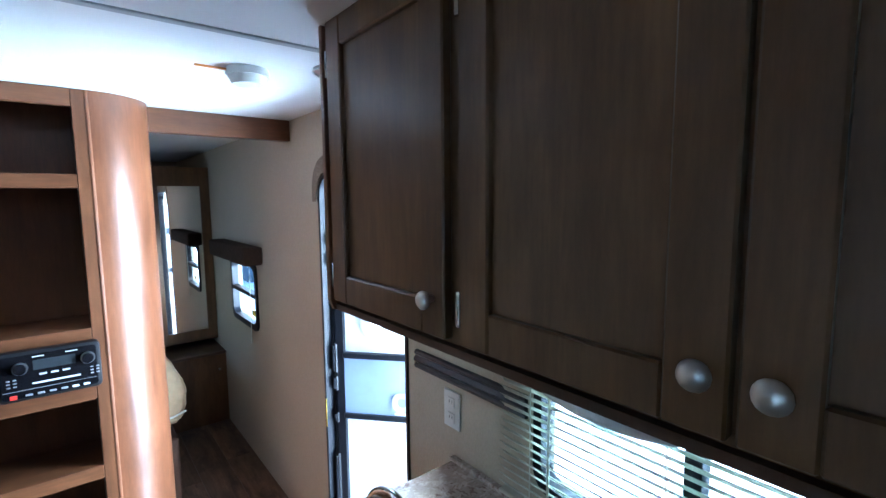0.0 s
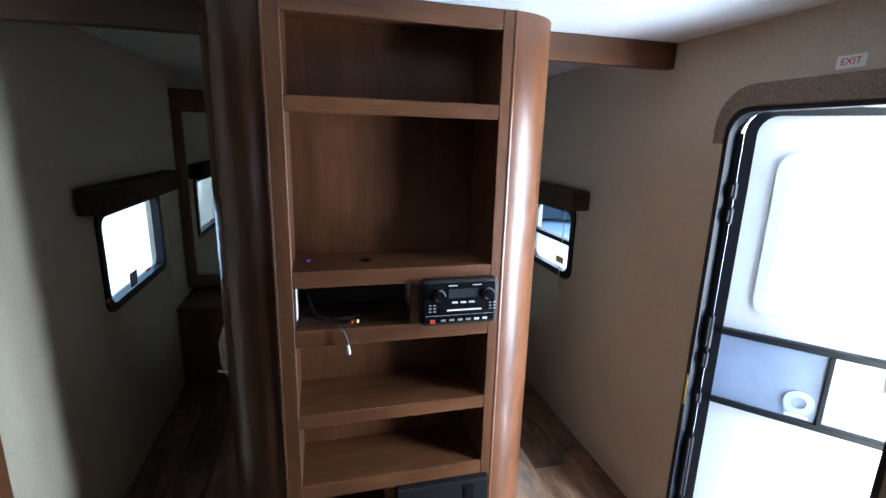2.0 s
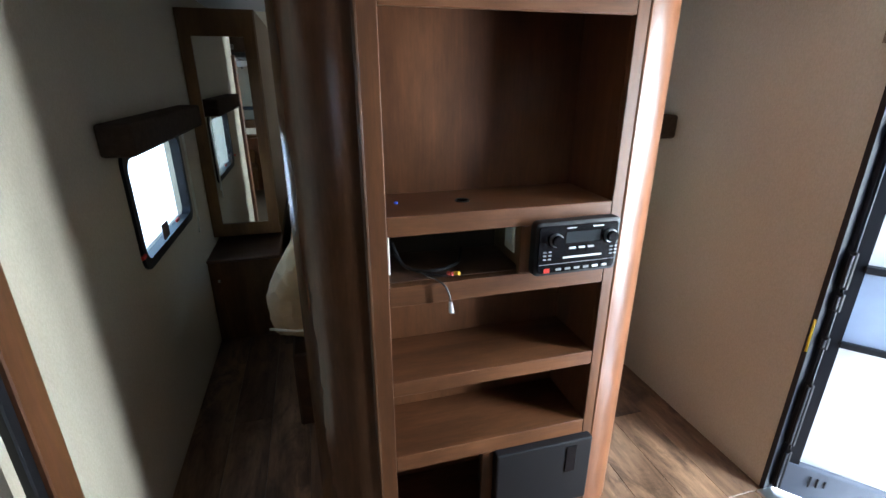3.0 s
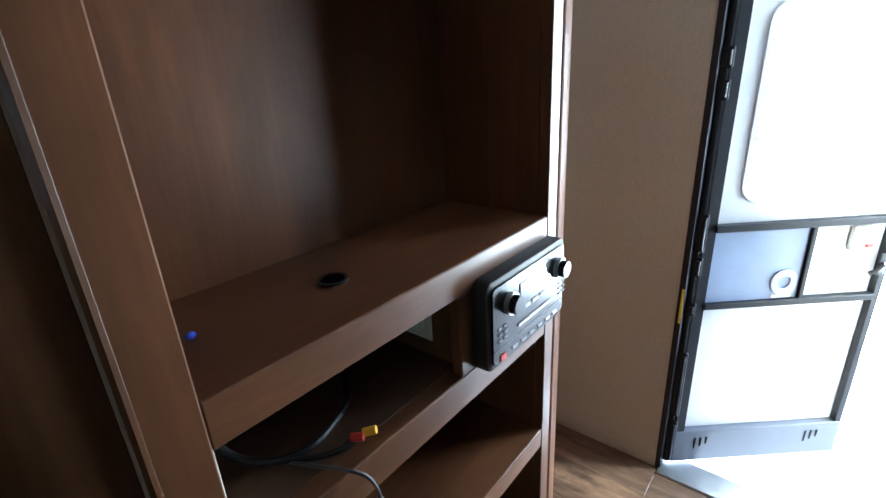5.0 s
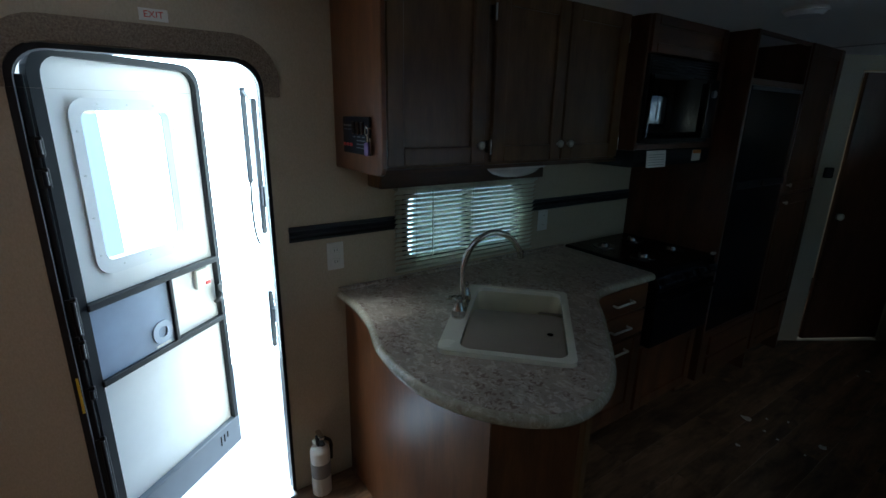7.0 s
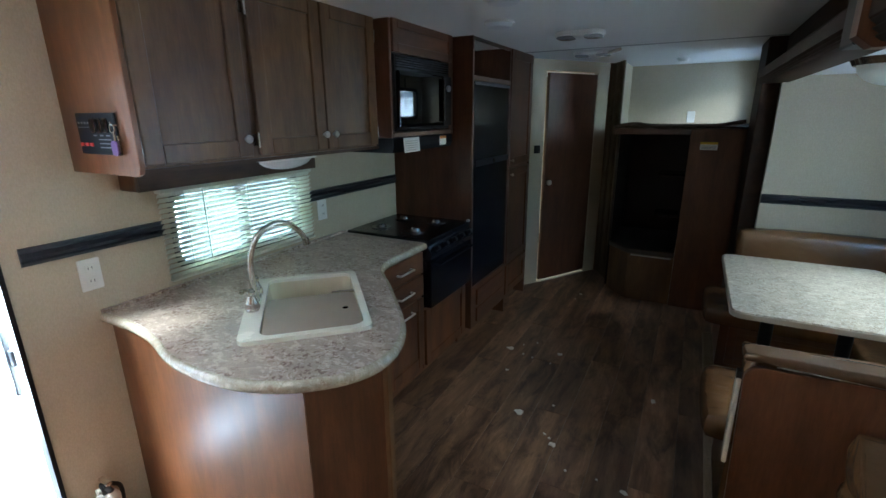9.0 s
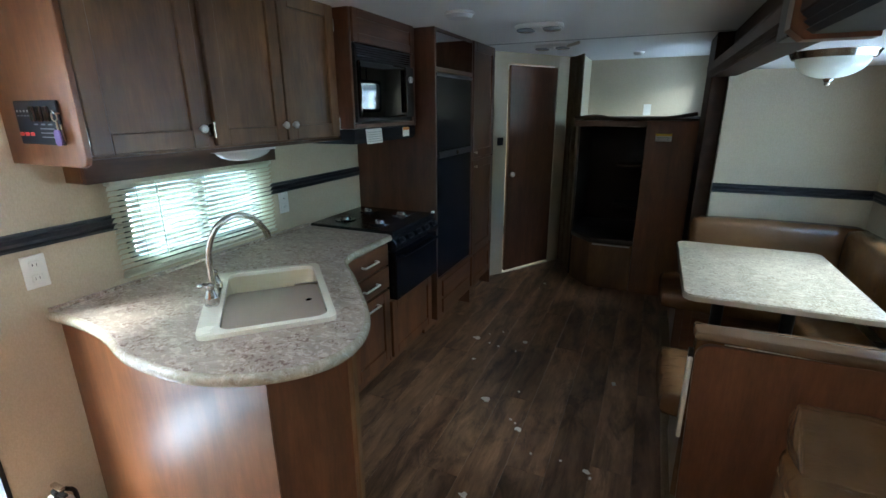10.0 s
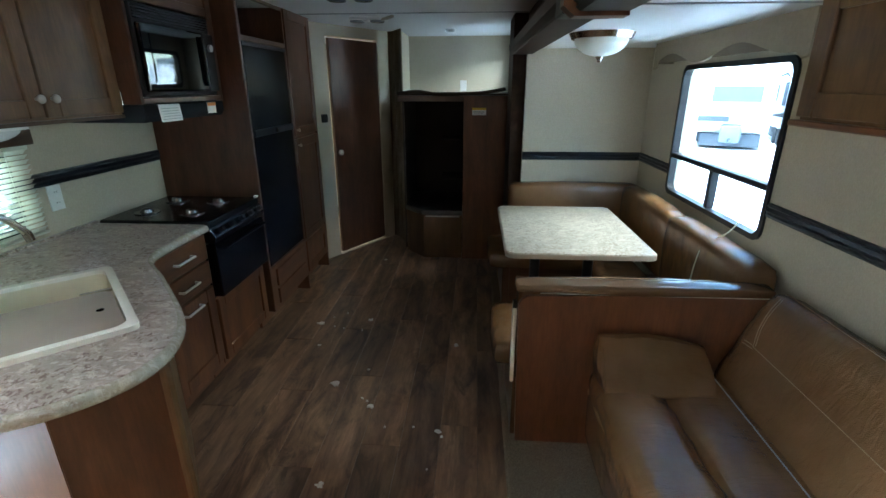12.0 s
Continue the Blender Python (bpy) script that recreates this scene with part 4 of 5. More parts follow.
part("spout", tube(smooth_line([(0.63 * d_, -0.77 * d_, z_) for d_, z_ in ((0, 0.01), (0, 0.10), (0.006, 0.18), (0.045, 0.25), (0.12, 0.283), (0.20, 0.262), (0.25, 0.21), (0.262, 0.19))], 7), 0.0115, 14), nickel, faucet, "", 60, True)
part("spout_tip", cyl(bmesh.new(), (0.164, -0.201, 0.195), (0.169, -0.206, 0.168), 0.014, 0.013, 14), nickel, faucet, "", 40, True)
for u in (-0.078, 0.078):
    bm = cyl(bmesh.new(), (u, 0, 0.010), (u, 0, 0.030), 0.026, 0.024, 20)
    cyl(bm, (u, 0, 0.030), (u, 0, 0.058), 0.023, 0.013, 20)
    ball(bm, (u, 0, 0.068), 0.0165, (1, 1, 0.95), 14)
    hd = part("handle", bm, nickel, faucet, "", 50, True)
    part("lever", tube(smooth_line([(u, 0, 0.072), (u * 1.25, 0.012, 0.086), (u * 1.55, 0.022, 0.090)], 4), 0.0055, 8), nickel, hd, "", 60, True)
    part("lever_tip", ball(bmesh.new(), (u * 1.6, 0.024, 0.090), 0.0085, (1, 1, 1), 12), nickel, hd, "", 60, True)
part("collar", cyl(bmesh.new(), (0, 0, 0.01), (0, 0, 0.04), 0.021, 0.015, 16), nickel, faucet, "", 40, True)

# peninsula body
gloss_panel = wood("glossy_cherry_panel", (0.132, 0.052, 0.022), (0.250, 0.102, 0.044), 0.29)
pen = thing("kitchen_base", (-0.5, -1.5, 0), "reddish brown wooden base of the kitchen peninsula", "base cabinet")
part("end_panel", bx((-0.970, -1.045, 0), (-0.002, -1.030, 0.872)), gloss_panel, pen, "glossy reddish brown end panel")
c0, c1 = Vector((-0.972, -1.032)), Vector((-1.085, -1.255))
nrm = Vector((c1.y - c0.y, c0.x - c1.x)).normalized() * 0.015
part("angled_panel", prism([c0, c1, c1 - nrm, c0 - nrm], "z", 0, 0.872), cherry, pen)
part("corner_strip", bx((-1.102, -1.285, 0), (-1.072, -1.255, 0.872), 0.004), dark_wood, pen)
part("inner_panel", prism([(-1.085, -1.27), (-0.60, -1.955), (-0.59, -1.945), (-1.07, -1.262)], "z", 0, 0.872), dark_wood, pen)
dr = thing("drawer_cabinet", (-0.3, -2.17, 0), "reddish brown drawer cabinet with nickel bar handles", "drawer cabinet")
part("body", bx((-0.555, -2.385, 0.10), (-0.01, -1.96, 0.871)), cherry, dr)
part("toe_board", bx((-0.48, -2.385, 0.0), (-0.46, -1.96, 0.10)), cherry_y, dr)
for z0, z1 in ((0.735, 0.862), (0.60, 0.725), (0.15, 0.585)):
    if z1 - z0 > 0.2:
        f = shaker("door", cherry, dr, "x", -0.556, -2.375, -1.975, z0, z1, -1, 0.065)
    else:
        f = part("drawer_front", bx((-0.576, -2.375, z0), (-0.556, -1.975, z1), 0.005, 2), cherry_y, dr)
    zc = (z0 + z1) / 2 if z1 - z0 < 0.2 else z1 - 0.045
    part("handle", tube([(-0.577, -2.235, zc), (-0.602, -2.235, zc), (-0.602, -2.105, zc), (-0.577, -2.105, zc)], 0.006, 8), bar_nickel, f, "nickel bar handle", 50)

# range
rg = thing("range", (-0.3, -2.68, 0.5), "black gas range with cooktop and oven", "range")
part("cooktop", bx((-0.60, -2.955, 0.885), (-0.02, -2.392, 0.925), 0.008, 2), black_gloss, rg)
part("control_strip", prism([(-0.60, 0.885), (-0.625, 0.84), (-0.615, 0.81), (-0.56, 0.81), (-0.56, 0.885)], "y", -2.955, -2.392), black_gloss, rg)
for k in range(5):
    y = -2.90 + k * 0.11
    part("control_knob", cyl(bmesh.new(), (-0.613, y, 0.862), (-0.638, y, 0.876), 0.017, 0.014, 14), black_matt, rg)
od = part("oven_door", bx((-0.615, -2.95, 0.51), (-0.56, -2.395, 0.80), 0.006, 2), black_gloss, rg)
part("oven_handle", tube([(-0.616, -2.90, 0.775), (-0.645, -2.90, 0.775), (-0.645, -2.44, 0.775), (-0.616, -2.44, 0.775)], 0.009, 8), black_gloss, od)
part("oven_body", bx((-0.56, -2.95, 0.50), (-0.02, -2.395, 0.885)), black_matt, rg)
burner_steel = plain("dark_burner_steel", (0.20, 0.20, 0.21), 0.18, 1.0)
for x, y in ((-0.17, -2.55), (-0.17, -2.82), (-0.42, -2.55), (-0.42, -2.82)):
    bn = part("burner", ring(rounded(x - 0.062, y - 0.062, x + 0.062, y + 0.062, 0.0618), rounded(x - 0.034, y - 0.034, x + 0.034, y + 0.034, 0.0338), "z", 0.9255, 0.930), burner_steel, rg, "dark steel burner bowl", 40)
    head = cyl(bmesh.new(), (x, y, 0.924), (x, y, 0.944), 0.032, 0.027, 20)
    ball(head, (x, y, 0.944), 0.026, (1, 1, 0.30), 16)
    part("burner_cap", head, burner_steel, bn, "", 50)
part("latch", bx((-0.605, -2.95, 0.925), (-0.585, -2.925, 0.938), 0.002), white_plastic, rg)
rb = thing("oven_cupboard", (-0.3, -2.68, 0), "reddish brown cupboard below the oven", "base cabinet")
part("body", bx((-0.555, -2.955, 0.10), (-0.01, -2.392, 0.50)), cherry, rb)
shaker("door", cherry, rb, "x", -0.556, -2.945, -2.40, 0.12, 0.49, -1, 0.06)
part("toe_board", bx((-0.48, -2.955, 0.0), (-0.46, -2.392, 0.10)), cherry_y, rb)
solid("counter_splash", bx((-0.02, -2.955, 0.875), (-0.001, -2.388, 0.915), 0.002), counter_mat, "narrow laminate strip behind the range", "worktop")


# upper cabinets
up = thing("wall_cabinet", (-0.2, -1.62, 1.44), "dark stained upper cabinet with three shaker doors", "wall cabinet")
part("body", bx((-0.372, -2.262, 1.452), (-0.001, -1.035, H - 0.002)), dark_wood, up)
part("bottom_board", bx((-0.385, -2.262, 1.438), (-0.001, -1.035, 1.452)), dark_wood_y, up)
part("end_panel", prism([(-0.001, 1.430), (-0.368, 1.430), (-0.388, 1.438), (-0.398, 1.460), (-0.398, H - 0.002), (-0.001, H - 0.002)], "y", -1.034, -1.017, 0.003), gloss_panel, up, "reddish brown end panel with a rounded corner")
for y0, y1, ky in ((-1.445, -1.040, -1.415), (-1.860, -1.482, -1.838), (-2.250, -1.868, -1.900)):
    d_ = shaker("door", dark_wood, up, "x", -0.373, y0, y1, 1.462, 2.075, -1, 0.062)
    part("knob", knob_mesh((-0.393, ky, 1.527), (-1, 0, 0)), satin, d_, "round nickel knob", 60)
    yh, sh = (y1, 1) if ky < (y0 + y1) / 2 else (y0, -1)
    for zh in (1.52, 1.985):
        bm = cyl(bmesh.new(), (-0.389, yh + sh * 0.004, zh - 0.028), (-0.389, yh + sh * 0.004, zh + 0.028), 0.0055, None, 10)
        box(bm, (-0.376, yh + sh * 0.002, zh - 0.022), (-0.372, yh + sh * 0.020, zh + 0.022), 0.001)
        part("hinge", bm, nickel, d_, "nickel butt hinge", 40)
SB = Matrix.Translation((0.062, -0.035, 0))
cp = thing("switchboard", (-0.20, -1.016, 1.495), "black switch panel on the end of the upper cabinet", "control panel")


def on_end(name, bm, m_, parent, label=""):
    bm.transform(SB)
    return part(name, bm, m_, parent, label)


on_end("plate", bx((-0.387, -0.981, 1.495), (-0.168, -0.972, 1.622), 0.004, 2), board_black, cp)
panel_print = plain("dim_panel_print", (0.13, 0.14, 0.17), 0.6)
for k in range(3):
    on_end("rocker_switch", bx((-0.352 + k * 0.036, -0.973, 1.562), (-0.326 + k * 0.036, -0.964, 1.606), 0.004), black_gloss, cp)
    on_end("switch_caption", bx((-0.350 + k * 0.036, -0.9725, 1.552), (-0.330 + k * 0.036, -0.9712, 1.556)), panel_print, cp)
for k in range(4):
    on_end("indicator", cyl(bmesh.new(), (-0.240 + k * 0.018, -0.973, 1.592), (-0.240 + k * 0.018, -0.970, 1.592), 0.0035, None, 8), grey_print, cp)
    on_end("small_print", bx((-0.245 + k * 0.018, -0.9725, 1.577), (-0.234 + k * 0.018, -0.9712, 1.580)), panel_print, cp)
for k in range(3):
    on_end("red_button", bx((-0.250 + k * 0.028, -0.973, 1.520), (-0.232 + k * 0.028, -0.968, 1.531), 0.002), red_mat, cp)
for k in range(3):
    on_end("small_print", bx((-0.355, -0.9725, 1.540 - k * 0.012), (-0.285, -0.9712, 1.543 - k * 0.012)), panel_print, cp)
ky = thing("key_bunch", (-0.322, -0.998, 1.49), "keys on a purple tag hanging at the switch panel", "keys")
on_end("hook", tube([(-0.387, -0.981, 1.585), (-0.387, -0.962, 1.585), (-0.387, -0.960, 1.595)], 0.003, 6), nickel, ky)
on_end("key_ring", ring(rounded(-0.401, 1.562, -0.373, 1.590, 0.0139), rounded(-0.398, 1.565, -0.376, 1.587, 0.0109), "y", -0.964, -0.961), nickel, ky)
on_end("key", bx((-0.393, -0.966, 1.515), (-0.384, -0.963, 1.565), 0.001), nickel, ky)
on_end("key", bx((-0.406, -0.969, 1.500), (-0.397, -0.966, 1.555), 0.001), nickel, ky)
on_end("tag", prism(rounded(-0.404, 1.495, -0.374, 1.540, 0.012), "y", -0.962, -0.957, 0.001), plain("purple_tag", (0.12, 0.05, 0.22), 0.5), ky, "purple plastic tag")
ul = thing("under_cabinet_light", (-0.30, -1.69, 1.39), "oval white under-cabinet light with a clear lens", "light")
part("housing", prism(rounded(-0.362, -1.845, -0.238, -1.535, 0.058), "z", 1.427, 1.438), white_plastic, ul, "", 40)
part("lens", ball(bmesh.new(), (-0.30, -1.69, 1.430), 0.055, (1.0, 2.65, 0.82), 20), lens_clear, ul, "", 60)

# microwave cabinet and hood
mc = thing("microwave_cabinet", (-0.24, -2.6, 1.5), "dark brown cabinet holding a built-in microwave", "wall cabinet")
part("side_panel", bx((-0.47, -2.285, 1.493), (-0.001, -2.265, H - 0.002), 0.003), tall_wood, mc)
part("side_panel", bx((-0.47, -2.965, 1.49), (-0.001, -2.945, H - 0.002), 0.003), tall_wood, mc)
part("bottom_board", bx((-0.47, -2.945, 1.495), (-0.001, -2.285, 1.52), 0.003), tall_wood_y, mc)
shaker("flap", tall_wood_y, mc, "x", -0.462, -2.94, -2.29, 1.915, 2.075, -1, 0.045, 0.016)
part("stile", bx((-0.472, -2.945, 1.52), (-0.45, -2.905, 1.915), 0.002), tall_wood, mc)
part("back", bx((-0.12, -2.945, 1.52), (-0.10, -2.285, 2.08)), shade_backing, mc)
mw = thing("microwave", (-0.3, -2.6, 1.52), "black built-in microwave oven", "microwave")
part("case", bx((-0.475, -2.90, 1.525), (-0.13, -2.292, 1.91), 0.006), black_matt, mw)
dm = part("door", bx((-0.497, -2.79, 1.545), (-0.475, -2.305, 1.83), 0.008, 2), black_glass, mw)
part("door_window", bx((-0.500, -2.70, 1.59), (-0.496, -2.36, 1.79), 0.001), black_glass, dm)
part("handle", bx((-0.515, -2.775, 1.57), (-0.497, -2.755, 1.81), 0.006, 2), black_gloss, dm)
part("control_pad", bx((-0.495, -2.895, 1.545), (-0.475, -2.795, 1.83), 0.004), black_matt, mw)
part("dial", cyl(bmesh.new(), (-0.495, -2.845, 1.76), (-0.508, -2.845, 1.76), 0.018, None, 16), alu, mw)
for k in range(5):
    part("vent_slot", bx((-0.479, -2.88, 1.845 + 0.012 * k), (-0.474, -2.31, 1.850 + 0.012 * k)), black_gloss, mw)
hd = thing("range_hood", (-0.24, -2.6, 1.41), "black slanted range hood with paper stickers", "range hood")
part("body", prism([(-0.001, 1.415), (-0.46, 1.415), (-0.475, 1.44), (-0.475, 1.490), (-0.001, 1.490)], "y", -2.94, -2.266), board_black, hd)
part("sticker", prism([(-0.4755, 1.4905), (-0.479, 1.4885), (-0.485, 1.411), (-0.4825, 1.411), (-0.4765, 1.486)], "y", -2.52, -2.36), paper, hd, "white paper sticker")
part("sticker", bx((-0.479, -2.85, 1.43), (-0.4755, -2.77, 1.485)), paper, hd, "white and orange sticker")
part("sticker_band", bx((-0.480, -2.85, 1.468), (-0.4785, -2.77, 1.485)), orange_mat, hd)
for k in range(5):
    part("print_line", bx((-0.4858 + 0.00085 * k, -2.505, 1.422 + 0.012 * k), (-0.4842 + 0.00085 * k, -2.375, 1.424 + 0.012 * k)), grey_print, hd)

# tall fridge and pantry cabinet
tc = thing("tall_cabinet", (-0.3, -3.57, 0), "dark brown tall cabinet round the refrigerator", "tall cabinet")
part("side_panel", bx((-0.605, -2.995, 0.125), (-0.001, -2.972, H - 0.001), 0.003), tall_wood, tc)
part("side_panel", bx((-0.60, -3.655, 0.0), (-0.001, -3.64, H - 0.001)), tall_wood, tc)
part("side_panel", bx((-0.60, -4.185, 0.0), (-0.001, -4.17, H - 0.001)), tall_wood, tc)
part("rail", bx((-0.60, -3.64, 1.815), (-0.58, -2.995, 1.845), 0.002), tall_wood_y, tc)
part("rail", bx((-0.60, -3.64, 2.05), (-0.58, -2.995, H - 0.001), 0.002), tall_wood_y, tc)
part("cubby_floor", bx((-0.58, -3.64, 1.82), (-0.05, -2.995, 1.835)), tall_wood_y, tc)
part("cubby_back", bx((-0.30, -3.64, 1.835), (-0.29, -2.995, H - 0.001)), tall_wood, tc)
part("lower_panel", bx((-0.60, -3.64, 0.12), (-0.58, -2.995, 0.425), 0.002), tall_wood_y, tc)
for z0, z1 in ((0.15, 0.26), (0.28, 0.40)):
    part("drawer_front", bx((-0.616, -3.58, z0), (-0.60, -3.06, z1), 0.004), tall_wood_y, tc)
part("toe_board", bx((-0.50, -4.17, 0), (-0.48, -2.972, 0.125)), tall_wood_y, tc)
part("pantry_body", bx((-0.585, -4.17, 0.12), (-0.02, -3.655, H - 0.001)), tall_wood, tc)
for z0, z1, kz in ((1.215, 2.07, 1.26), (0.42, 1.195, 1.15), (0.14, 0.40, None)):
    pd = shaker("door", tall_wood if kz else cherry, tc, "x", -0.586, -4.165, -3.665, z0, z1, -1, 0.065)
    if kz:
        part("knob", knob_mesh((-0.606, -3.70, kz), (-1, 0, 0), 0.013), satin, pd, "", 60)
fr = thing("refrigerator", (-0.3, -3.32, 0.43), "black two-door refrigerator with black panels", "refrigerator")
part("case", bx((-0.575, -3.635, 0.43), (-0.03, -3.0, 1.812)), black_matt, fr)
for z0, z1 in ((0.44, 1.285), (1.30, 1.805)):
    fd = part("door", bx((-0.600, -3.625, z0), (-0.577, -3.01, z1), 0.006, 2), black_gloss, fr)
part("handle_strip", bx((-0.612, -3.62, 1.275), (-0.598, -3.015, 1.315), 0.004, 2), black_matt, fr)
part("latch", cyl(bmesh.new(), (-0.60, -3.32, 1.295), (-0.62, -3.32, 1.295), 0.014, None, 14), nickel, fr)
part("top_strip", bx((-0.606, -3.63, 1.79), (-0.598, -3.005, 1.81), 0.002), navy_trim, fr)

# ---- rear: diagonal wall with the bathroom door ----
D0, D1 = Vector((-0.545, -4.33)), Vector((-1.06, -5.13))
ddir = (D1 - D0).normalized()
dang = math.degrees(math.atan2(ddir.y, ddir.x))
DM = Matrix.Translation((D0.x, D0.y, 0)) @ pose(0, 0, 0, 0, 0, dang)


def dwall(name, bm, m_, label, cat):
    bm.transform(DM)
    return solid(name, bm, m_, label, cat, kind="structure")


DL = (D1 - D0).length
dwall("wall_bath", wall_mesh("y", 0.0, 0.05, -0.18, DL + 0.1, 0.0, H, [(0.165, 0.80, -0.02, 1.975)]), wallpaper, "pale beige diagonal wall round the bathroom door", "wall")
bd = thing("door_2", (0, 0, 0), "dark cherry bathroom door standing slightly ajar", "door", kind="structure", m=DM @ Matrix.Translation((0.80, 0.006, 0)) @ pose(0, 0, 0, 0, 0, 2.5))
part("leaf", bx((-0.622, -0.004, 0.03), (-0.004, 0.026, 1.96), 0.003), wood("dark_cherry_door", (0.105, 0.043, 0.023), (0.150, 0.063, 0.033), 0.42), bd, "", None, True)
hdl = part("door_handle", knob_mesh((-0.575, -0.004, 0.99), (0, -1, 0), 0.026), satin, bd, "nickel door knob", 60, True)
part("rose", cyl(bmesh.new(), (-0.575, -0.004, 0.99), (-0.575, -0.010, 0.99), 0.03, None, 18), nickel, hdl, "", 50, True)
dwall("threshold", bx((0.165, -0.01, 0.001), (0.80, 0.05, 0.012), 0.003), plain("pale_threshold", (0.62, 0.58, 0.50), 0.5), "pale threshold strip under the bathroom door", "trim")
th = thing("thermostat", (0, 0, 0), "small black thermostat on the wall", "thermostat", m=DM)
part("case", bx((0.055, -0.022, 1.265), (0.115, -0.001, 1.335), 0.005, 2), black_matt, th, "", None, True)
bl = new("bathroom_lamp", bpy.data.lights.new("bathroom_lamp", "AREA"))
bl.data.size, bl.data.energy, bl.data.color = 0.3, 1.4, (1.0, 0.93, 0.84)
bl.matrix_world = look((-0.35, -5.3, 2.0), (-0.5, -5.1, 0))
solid("wall_bath_side", bx((-1.20, -6.44, 0), (-1.16, -5.12, H)), wallpaper, "beige wall between bathroom and bunks", "wall", kind="structure")
# post and curtain between bathroom and bunks
dwall("bath_post", bx((DL + 0.0, -0.035, 0), (DL + 0.075, 0.02, H - 0.001), 0.003), dark_wood, "dark post beside the bathroom door", "trim")
cu = thing("curtain", (-1.18, -4.95, 0), "dark brown curtain gathered at the bunks", "curtain")
pts = []
for k in range(25):
    t_ = k / 24
    pts.append((-1.10 - 0.15 * t_ + 0.012 * math.sin(k * 1.9), -5.02 + 0.30 * t_ + 0.012 * math.cos(k * 1.9)))
part("cloth", prism(pts + [(p[0] - 0.004, p[1] - 0.004) for p in reversed(pts)], "z", 0.05, 2.05), curtain_mat, cu, "", 60)

# bunks
bk = thing("bunk_unit", (-1.75, -4.6, 0), "dark brown bunk bed unit with a wooden front panel", "bunk bed")
part("front_panel", bx((-2.20, -4.435, 0.0), (-1.825, -4.415, 1.49), 0.003), cherry, bk)
part("bunk_deck", bx((-2.32, -6.3, 1.44), (-1.25, -4.42, 1.49), 0.004), dark_wood_x, bk)
# near-black panels: the shade inside the lower bunk is put into their colour
part("inner_panel", bx((-1.84, -5.6, 0.0), (-1.826, -4.436, 1.44)), shade_backing, bk)
part("rear_panel", bx((-1.84, -5.62, 0.0), (-1.2, -5.6, 1.44)), shade_backing, bk)
part("left_panel", bx((-1.262, -5.6, 0.0), (-1.245, -4.72, 1.44)), shade_backing, bk)
for z in (0.75, 1.10):
    part("step", bx((-1.82, -4.80, z), (-1.62, -4.55, z + 0.02), 0.003), black_gloss, bk)
bn = thing("bunk_bench", (-1.55, -4.6, 0), "dark bench with an angled corner and a wooden drawer", "bench")
part("body", prism([(-1.822, -4.44), (-1.46, -4.44), (-1.27, -4.66), (-1.265, -5.3), (-1.822, -5.3)], "z", 0.0, 0.42), dark_wood, bn)
part("seat_pad", prism([(-1.822, -4.43), (-1.45, -4.43), (-1.26, -4.65), (-1.263, -5.3), (-1.822, -5.3)], "z", 0.42, 0.47, 0.015, 3), plain("black_vinyl_pad", (0.02, 0.017, 0.016), 0.3), bn, "", 40)
part("drawer_front", bx((-1.80, -4.455, 0.06), (-1.49, -4.441, 0.37), 0.004), cherry_x, bn)
part("trim_strip", bx((-1.80, -4.446, 0.405), (-1.48, -4.432, 0.418), 0.002), alu, bn, "thin bright strip")
lines = smooth_line([(-1.25, -4.425, 1.505), (-1.42, -4.42, 1.525), (-1.6, -4.425, 1.50), (-1.8, -4.42, 1.505), (-2.0, -4.425, 1.515), (-2.18, -4.42, 1.545)], 8)
me_l = tube(lines, 0.014, 8)
mm = thing("bunk_mattress", (-1.75, -5.3, 1.49), "thin dark mattress cover rumpled on the upper bunk", "mattress")
part("edge_roll", me_l, fabric_dark, mm, "", 60)
part("pad", bx((-2.30, -6.25, 1.492), (-1.27, -4.43, 1.505), 0.005), fabric_dark, mm)
lb = thing("warning_label", (-1.96, -4.413, 1.325), "yellow-topped white warning label on the bunk panel", "label")
part("plate", bx((-2.02, -4.4145, 1.330), (-1.90, -4.4125, 1.390)), paper, lb)
part("band", bx((-2.02, -4.4135, 1.372), (-1.90, -4.4115, 1.390)), yellow_mat, lb)
for k in range(3):
    part("print_line", bx((-2.01, -4.4130, 1.338 + 0.010 * k), (-1.91, -4.4118, 1.342 + 0.010 * k)), grey_print, lb)
solid("wall_bunk", bx((-2.33, -5.66, 1.49), (-1.2, -5.62, H)), wallpaper, "beige wall behind the upper bunk", "wall", kind="structure")
bo2 = thing("bunk_switch", (-1.80, -5.615, 1.55), "white switch plate above the bunk", "switch")
part("plate", bx((-1.825, -5.619, 1.515), (-1.755, -5.612, 1.625), 0.003), white_plastic, bo2)

# ---- dinette and sofa in the slide-out ----
def cushion(lo, hi, r=0.05, cuts=14, wrinkle=0.004, puff=0.01, freq=9.0, m=None):
    """A padded block: round edges, a slight swell and shallow wrinkles."""
    bm = bmesh.new()
    bmesh.ops.create_cube(bm, size=2)
    bmesh.ops.subdivide_edges(bm, edges=bm.edges[:], cuts=cuts, use_grid_fill=True)
    lo, hi = Vector(lo), Vector(hi)
    c, h = (lo + hi) / 2, (hi - lo) / 2
    r = min(r, *(0.98 * v for v in h))
    for v in bm.verts:
        p = Vector([math.copysign(abs(a) ** 0.8, a) * b_ for a, b_ in zip(v.co, h)])
        core = Vector([max(-(b_ - r), min(b_ - r, a)) for a, b_ in zip(p, h)])
        d = p - core
        q = core + d.normalized() * r if d.length > 1e-6 else p
